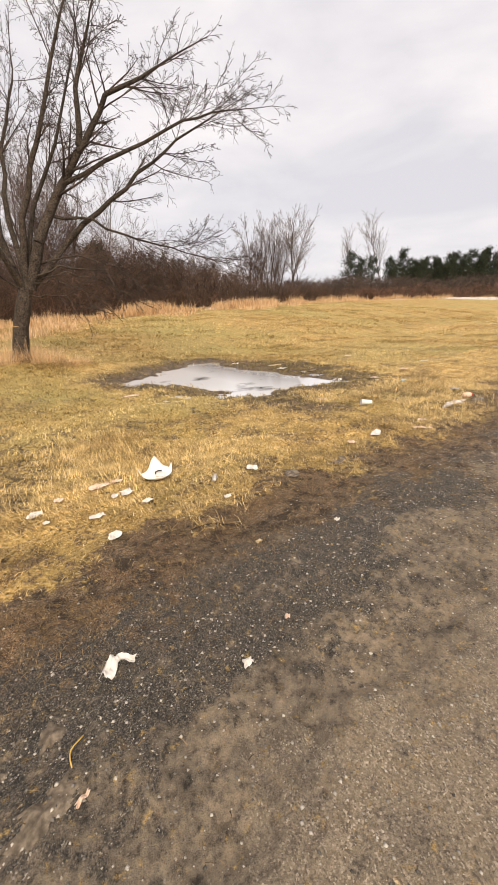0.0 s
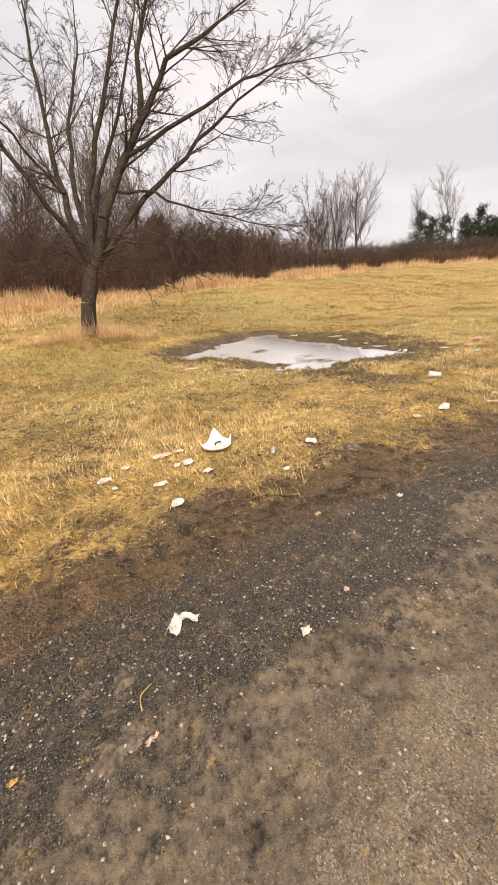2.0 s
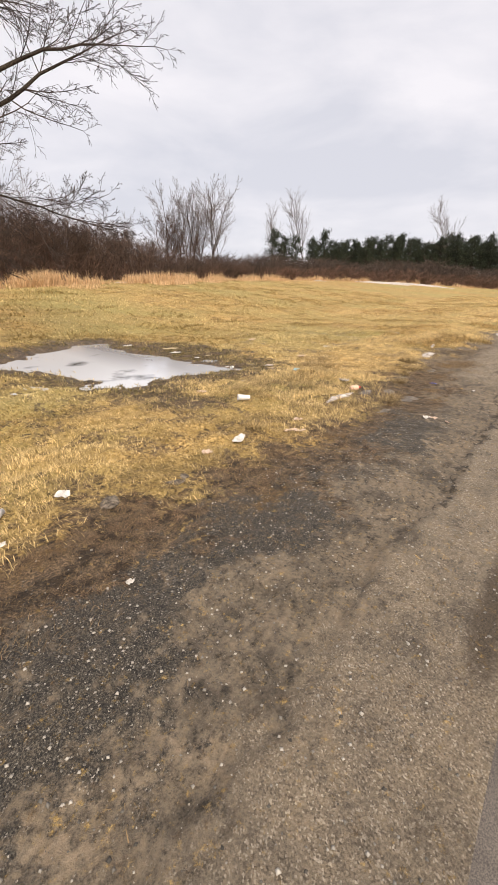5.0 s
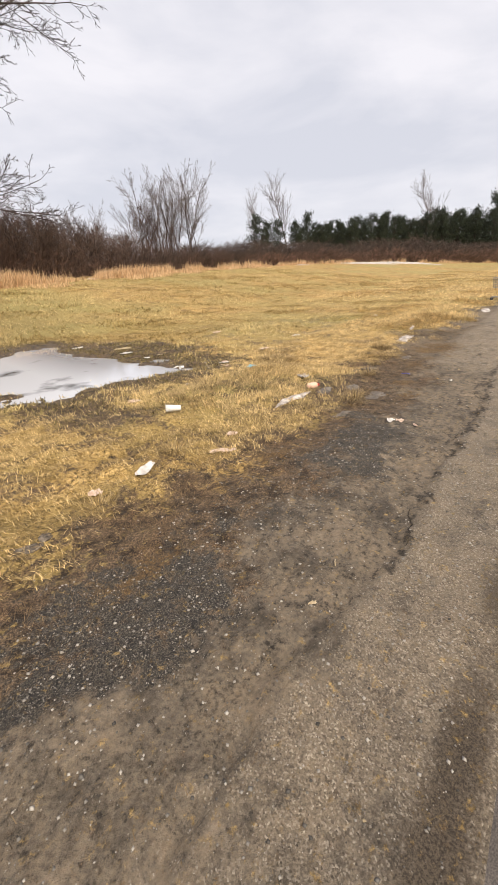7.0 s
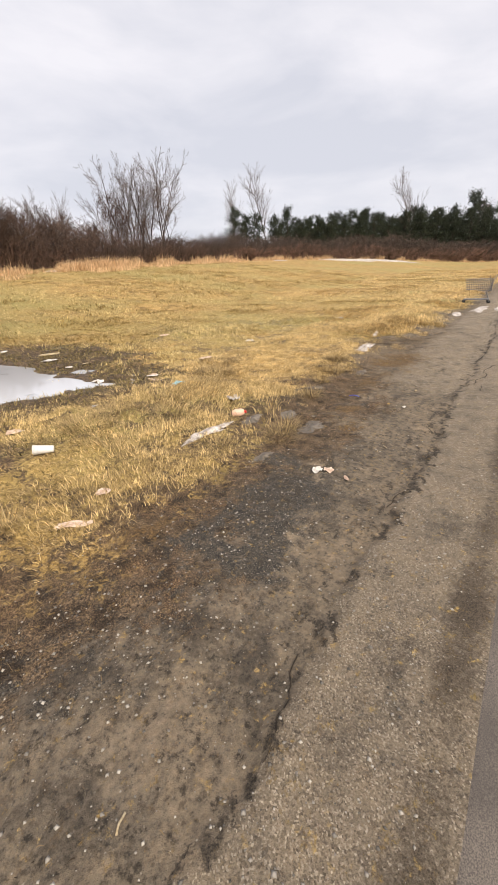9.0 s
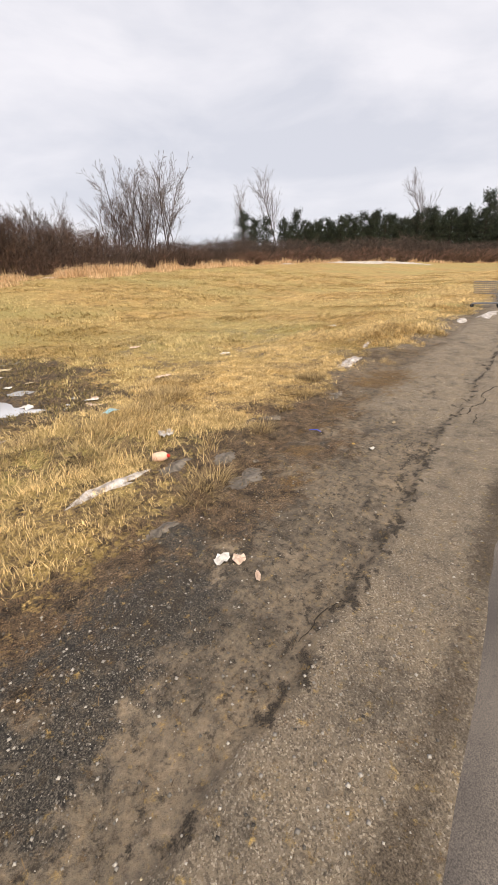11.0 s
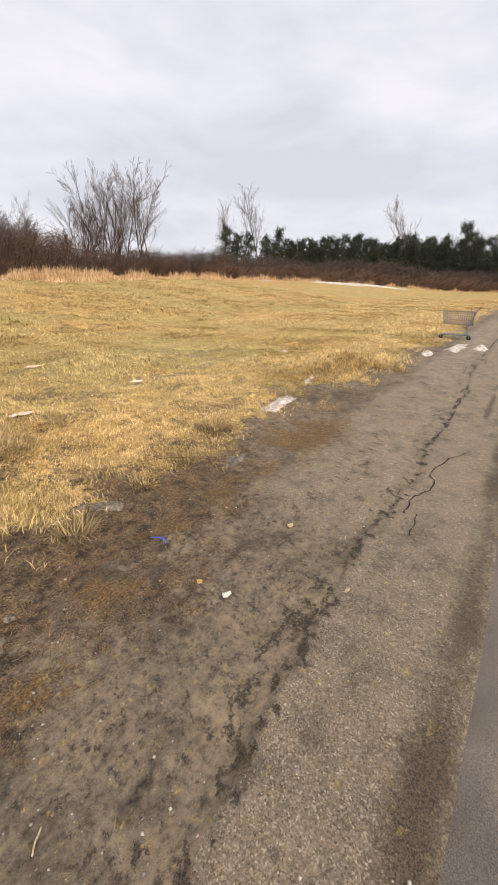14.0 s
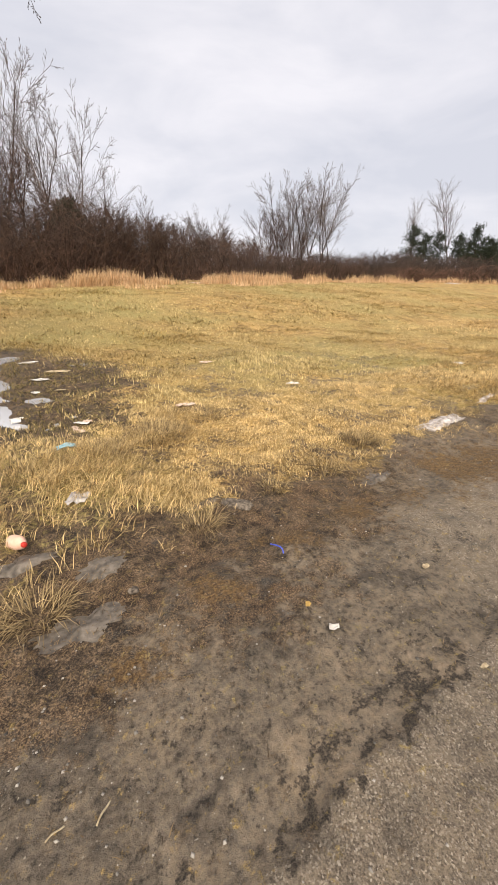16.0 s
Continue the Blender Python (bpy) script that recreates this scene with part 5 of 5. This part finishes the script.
        stick_object("fork", fork, M_WIRE, 5, wheel)


WHITE = "torn scrap of white paper lying on the turf"
foam_box(1.235, 3.585)
tissue(0.25, 1.58)
foam_cup(5.10, 4.35, 150, 0.17, M_FOAM, "white foam cup lying on its side in the grass")
foam_cup(1.68, 3.27, 60, 0.09, M_PAPER, "small crushed white paper cup in the grass", 0.012, 3)
foam_cup(6.86, 6.78, 200, 0.10, M_FOAM, "small white foam cup lying in the mud", 0.004, 5)
for k, (x, y, w, l, turn, mat, label) in enumerate([
        (0.90, 3.50, 0.13, 0.12, 20, M_PAPER, WHITE), (0.79, 3.47, 0.09, 0.06, 70, M_PAPER, WHITE), (0.72, 3.72, 0.20, 0.10, 10, M_PINKPAPER, "flat stained beige paper sheet on the turf"),
        (0.90, 3.80, 0.12, 0.08, 15, M_PINKPAPER, "flat stained beige paper sheet on the turf"),
        (0.57, 3.19, 0.12, 0.09, 5, M_PAPER, WHITE), (0.15, 3.44, 0.11, 0.09, 40, M_PAPER, WHITE), (0.21, 3.24, 0.05, 0.05, 0, M_PAPER, WHITE), (0.36, 3.66, 0.09, 0.07, 30, M_PINKPAPER, "small beige paper scrap on the turf"),
        (1.00, 3.21, 0.11, 0.05, 12, M_PAPER, WHITE), (0.60, 2.78, 0.11, 0.10, 50, M_PAPER, WHITE), (2.16, 3.34, 0.13, 0.11, 30, M_PAPER, "crumpled white paper napkin on the turf"), (1.61, 2.90, 0.08, 0.06, 0, M_PAPER, WHITE),
        (2.37, 8.10, 0.45, 0.14, 10, M_PINKPAPER, "pale flattened paper bag beside the puddle"), (3.99, 3.31, 0.27, 0.11, 28, M_PAPER, "folded white paper sleeve on the edge of the turf"),
        (3.54, 3.28, 0.11, 0.10, 10, M_PINKPAPER, "small beige paper scrap on the turf"), (4.72, 3.16, 0.24, 0.08, -35, M_PINKPAPER, "dirty flattened paper strip pressed in the mud"),
        (5.08, 3.43, 0.12, 0.10, 10, M_PINKPAPER, "dirty crumpled tissue on the turf"), (5.10, 5.50, 0.20, 0.15, 10, M_PINKPAPER, "dirty crumpled tissue beside the puddle"),
        (6.49, 2.43, 0.11, 0.08, 10, M_PAPER, "crumpled white napkin on the dirt"), (6.57, 2.37, 0.10, 0.08, 60, M_PINKPAPER, "crumpled stained napkin on the dirt"), (6.54, 2.18, 0.09, 0.03, 50, M_PINKPAPER, "thin twisted paper strip on the dirt"),
        (7.49, 6.20, 0.12, 0.42, 15, M_PINKPAPER, "long twisted stained tissue in the mud"), (7.02, 9.18, 0.36, 0.16, -15, M_PAPER, "torn white paper on the muddy bank"), (6.96, 8.24, 0.14, 0.10, 0, M_PAPER, "small white paper scrap on the muddy bank"),
        (7.32, 8.27, 0.17, 0.09, 0, M_LEAF, "pale cardboard scrap on the muddy bank"), (6.66, 11.2, 0.6, 0.16, 25, M_PAPER, "long white paper strip at the far bank"), (7.30, 9.9, 0.5, 0.12, -10, M_LEAF, "pale cardboard strip at the puddle bank"),
        (11.08, 7.60, 0.26, 0.14, 0, M_PAPER, "white paper scrap far out on the turf"), (15.5, 7.90, 0.30, 0.20, 0, M_PAPER, "white paper scrap far out on the turf"), (8.87, 6.62, 0.32, 0.14, 10, M_PINKPAPER, "flat beige paper sheet on the turf"),
        (7.60, 6.45, 0.10, 0.09, 0, M_PINKPAPER, "small beige paper scrap in the mud"), (6.80, 6.92, 0.16, 0.06, 20, M_PAPER, "small white paper scrap at the puddle edge"), (7.53, 6.40, 0.22, 0.07, -25, M_PAPER, "torn white paper at the puddle edge"),
        (8.505, 2.60, 0.06, 0.04, -15, M_PAPER, "small square white paper on the dirt"), (1.40, 2.10, 0.05, 0.035, 20, M_LEAF, "tiny pale paper scrap on the gravel"), (2.06, 2.02, 0.05, 0.04, 0, M_PAPER, "tiny white paper scrap on the gravel"),
        (1.11, 1.41, 0.03, 0.025, 0, M_PINKPAPER, "tiny beige paper scrap on the gravel"), (9.32, 2.80, 0.06, 0.035, 15, M_LEAF, "curled pale leaf on the dirt"), (10.2, 9.8, 0.3, 0.16, 0, M_PINKPAPER, "beige paper scrap far out on the turf")]):
    scrap(x, y, w, l, turn, 50 + k, label, mat, crumple=0.012 + 0.12 * min(w, l) * 0.6, lift=0.01 if y - 0.18 * x > 2.3 else 0.003)
ob = scrap(7.41, 4.38, 0.15, 0.20, -35, 97, "grey-white plastic wrapper crumpled in the grass", M_WRAP, "wrapper", "wrapper", crumple=0.035, lift=0.01)
pink_bottle(7.03, 3.91)
drinking_straw(8.57, 3.29)
face_mask(7.35, 5.46, 10)
scrap(0.783, 1.288, 0.06, 0.045, 10, 61, "small ragged white paper scrap on the gravel", M_PAPER, crumple=0.012, ragged=0.6)
leaf(8.46, 2.77, 0.04, 0.03, 40, 62, M_YELLOW, "yellow dead leaf on the dirt")
leaf(-0.42, 1.20, 0.032, 0.025, 0, 63, M_YELLOW, "yellow dead leaf on the gravel")
leaf(3.76, 1.37, 0.045, 0.02, -25, 64, M_LEAF, "narrow pale leaf on the dirt")
patch_of(-0.08, 1.14, 0.42, 0.22, 25, 33, M_SILT, "thin crust of pale dried silt on the gravel", "silt_patch", "silt", 0.004)
patch_of(-0.02, 1.42, 0.20, 0.12, 60, 34, M_SILT, "thin crust of pale dried silt on the gravel", "silt_patch", "silt", 0.006)
scrap(0.03, 1.11, 0.05, 0.018, 30, 65, "small curled pale paper shred on the gravel", M_PINKPAPER, crumple=0.012, ragged=0.6)
leaf(9.0, 2.15, 0.05, 0.02, 10, 66, M_LEAF, "curled tan leaf at the asphalt edge")
stick(1.22, 2.45, 0.32, -20, 0.16, 0.005, M_BARK, "thin dark bent twig on the verge")
stick(4.09, 1.47, 0.06, 35, 0.05, 0.004, M_LEAF, "short pale twig on the dirt")
stick(7.385, 2.27, 0.075, 50, 0.03, 0.0035, M_LEAF, "short pale twig on the dirt")
stick(7.24, 2.27, 0.06, 25, 0.02, 0.003, M_LEAF, "short pale twig on the dirt")
stick(8.28, 2.60, 0.13, 20, 0.3, 0.002, M_CHAFF, "thin curved dry stalk on the dirt")
stick(0.05, 1.28, 0.12, 60, 0.2, 0.003, M_YELLOW, "thin orange-brown stalk on the gravel")
stick(9.55, 4.15, 0.7, -50, 0.08, 0.004, M_CHAFF, "long dry weed stalk leaning over the verge")
pebble(-0.19, 1.36, (0.035, 0.03), 4, M_ROCK, "pale grey stone in the gravel")
patch_of(7.50, 3.55, 0.40, 0.22, 15, 31, M_ICE, "grey crust of ice and silt in the verge", "ice_patch", "ice", 0.014)
pebble(7.64, 3.28, (0.07, 0.06), 6, M_ROCK, "small tan stone on the verge", 0.4)
pebble(8.52, 3.91, (0.26, 0.15), 7, M_ROCK, "flat grey stone half sunk in the verge", 0.22)
pebble(2.37, 2.94, (0.22, 0.14), 8, M_ROCK, "flat grey stone half sunk in the verge", 0.22)
pebble(2.95, 2.92, (0.15, 0.09), 9, M_ROCK, "flat grey stone half sunk in the verge", 0.22)
pebble(3.06, 2.96, (0.10, 0.08), 10, M_ROCK, "small pinkish stone on the verge", 0.4)
patch_of(6.45, 3.78, 0.85, 0.16, 4, 21, M_SNOW, "dirty remnant of snow along the turf edge", "snow_patch", "snow")
patch_of(11.75, 4.92, 1.15, 0.32, 12, 22, M_SNOW, "dirty remnant of snow along the turf edge", "snow_patch", "snow")
patch_of(13.4, 5.55, 1.0, 0.14, 20, 23, M_SNOW, "thin dirty remnant of snow along the turf edge", "snow_patch", "snow")
patch_of(7.36, 3.13, 0.62, 0.30, 10, 24, M_ICE, "grey crust of ice in the wheel rut", "ice_patch", "ice", 0.010)
patch_of(8.31, 4.06, 0.45, 0.16, 15, 35, M_SILT, "crust of pale dried silt at the turf edge", "silt_patch", "silt", 0.010)
patch_of(6.42, 2.99, 0.40, 0.14, 10, 25, M_ICE, "grey crust of ice in the wheel rut", "ice_patch", "ice", 0.014)
patch_of(7.05, 3.72, 0.5, 0.2, 20, 26, M_ICE, "pale dirty crust of ice at the turf edge", "ice_patch", "ice", 0.02)
patch_of(9.9, 3.95, 0.5, 0.2, 15, 27, M_ICE, "grey crust of ice in the wheel rut", "ice_patch", "ice", 0.014)
patch_of(18.3, 5.35, 0.9, 0.3, 18, 28, M_SNOW, "dirty heap of snow beside the road", "snow_patch", "snow", 0.09)
patch_of(19.8, 5.1, 2.2, 0.45, 5, 29, M_SNOW, "thin crust of snow beside the road", "snow_patch", "snow", 0.04)
patch_of(20.2, 4.6, 0.5, 0.35, 5, 30, M_SNOW, "small heap of snow beside the road", "snow_patch", "snow", 0.12)
for k, (b, d, w) in enumerate([(59.5, 74.0, 10.0), (63.5, 80, 14.0), (52, 64, 1.8), (31, 37, 1.6), (28, 35.5, 1.2), (22, 32, 1.0), (25, 34, 0.8), (36, 42.5, 1.4), (9, 24.5, 0.7)]):
    x, y = polar(b, d)
    patch_of(x, y, w, 1.0 if w > 3 else 0.5, -b * 0.9 + 18, 40 + k, M_SNOW, "strip of old snow along the thicket", "snow_patch", "snow", 0.3 if w > 3 else 0.1)
shopping_cart(22.1, 5.92, -72)


def crack(name, pts, width, label):
    """A thin jagged opening in the old asphalt, filled with dark soil."""
    bm = bmesh.new()
    rc = random.Random(3)
    dense = []
    for (ax, ay), (bx, by) in zip(pts, pts[1:]):
        for k in range(6):
            f = k / 6
            dense.append((ax + (bx - ax) * f + rc.gauss(0, 0.012), ay + (by - ay) * f + rc.gauss(0, 0.012)))
    rows = []
    for k, (px, py) in enumerate(dense):
        qx, qy = dense[min(k + 1, len(dense) - 1)]
        ox, oy = dense[max(k - 1, 0)]
        d = Vector((qx - ox, qy - oy, 0)).normalized()
        side = Vector((-d.y, d.x, 0)) * width * rc.uniform(0.25, 1.0) * 0.5
        z = hz(px, py) + 0.004
        rows.append([bm.verts.new((px - side.x, py - side.y, z)), bm.verts.new((px, py, z - 0.003)), bm.verts.new((px + side.x, py + side.y, z))])
    for a, b in zip(rows, rows[1:]):
        bm.faces.new((a[0], a[1], b[1], b[0]))
        bm.faces.new((a[1], a[2], b[2], b[1]))
    tagged(part(name, bm, M_CRACK, None), label, "crack", kind="structure")


crack("crack_1", [(10.05, 2.28), (10.35, 2.36), (10.6, 2.30), (11.0, 2.44), (11.5, 2.42), (11.8, 2.34)], 0.018, "jagged dark crack in the old asphalt")
crack("crack_2", [(10.1, 2.2), (9.7, 2.12)], 0.012, "jagged dark crack in the old asphalt")
crack("crack_3", [(12.0, 2.75), (12.9, 2.92), (14.0, 3.15), (15.2, 3.42)], 0.02, "long dark crack along the old asphalt")
crack("crack_4", [(6.35, 1.72), (6.6, 1.78), (6.75, 1.74)], 0.008, "short dark crack in the old asphalt")
crack("crack_5", [(4.45, 1.24), (4.75, 1.36), (5.0, 1.5)], 0.007, "short dark crack in the old asphalt")
for k, (x, y, rad, le, n_, ln) in enumerate([(8.19, 3.74, 0.25, 0.2, 160, 1.05), (7.15, 3.31, 0.3, 0.2, 260, 1.15), (6.9, 3.2, 0.3, 0.18, 220, 1.2), (8.9, 4.05, 0.25, 0.18, 120, 1.0), (6.3, 3.45, 0.25, 0.18, 120, 1.1),
                                              (10.3, 4.7, 0.45, 0.2, 420, 0.95), (7.6, 5.25, 0.7, 0.17, 600, 1.0), (7.0, 5.1, 0.7, 0.17, 600, 1.0), (5.7, 4.95, 0.7, 0.16, 600, 1.05), (6.2, 5.2, 0.7, 0.16, 600, 1.05), (8.3, 5.7, 0.8, 0.17, 700, 1.0), (6.6, 4.6, 0.6, 0.16, 500, 1.1), (8.9, 6.3, 0.8, 0.15, 600, 1.05),
                                              (4.4, 3.5, 0.25, 0.16, 120, 1.0), (3.5, 3.1, 0.2, 0.15, 100, 1.1), (9.5, 4.2, 0.3, 0.2, 160, 0.9), (1.45, 12.5, 1.2, 0.5, 700, 0.55), (0.5, 12.4, 1.0, 0.45, 600, 0.55), (2.1, 12.4, 1.2, 0.35, 600, 0.85), (1.0, 13.0, 1.1, 0.6, 500, 0.45), (-0.4, 12.4, 1.2, 0.3, 500, 0.8), (1.5, 12.0, 1.3, 0.28, 600, 0.95)]):
    grass_tuft(x, y, rad, le, n_, 400 + k, ln, M_TALL if y > 12 else M_TUFT)
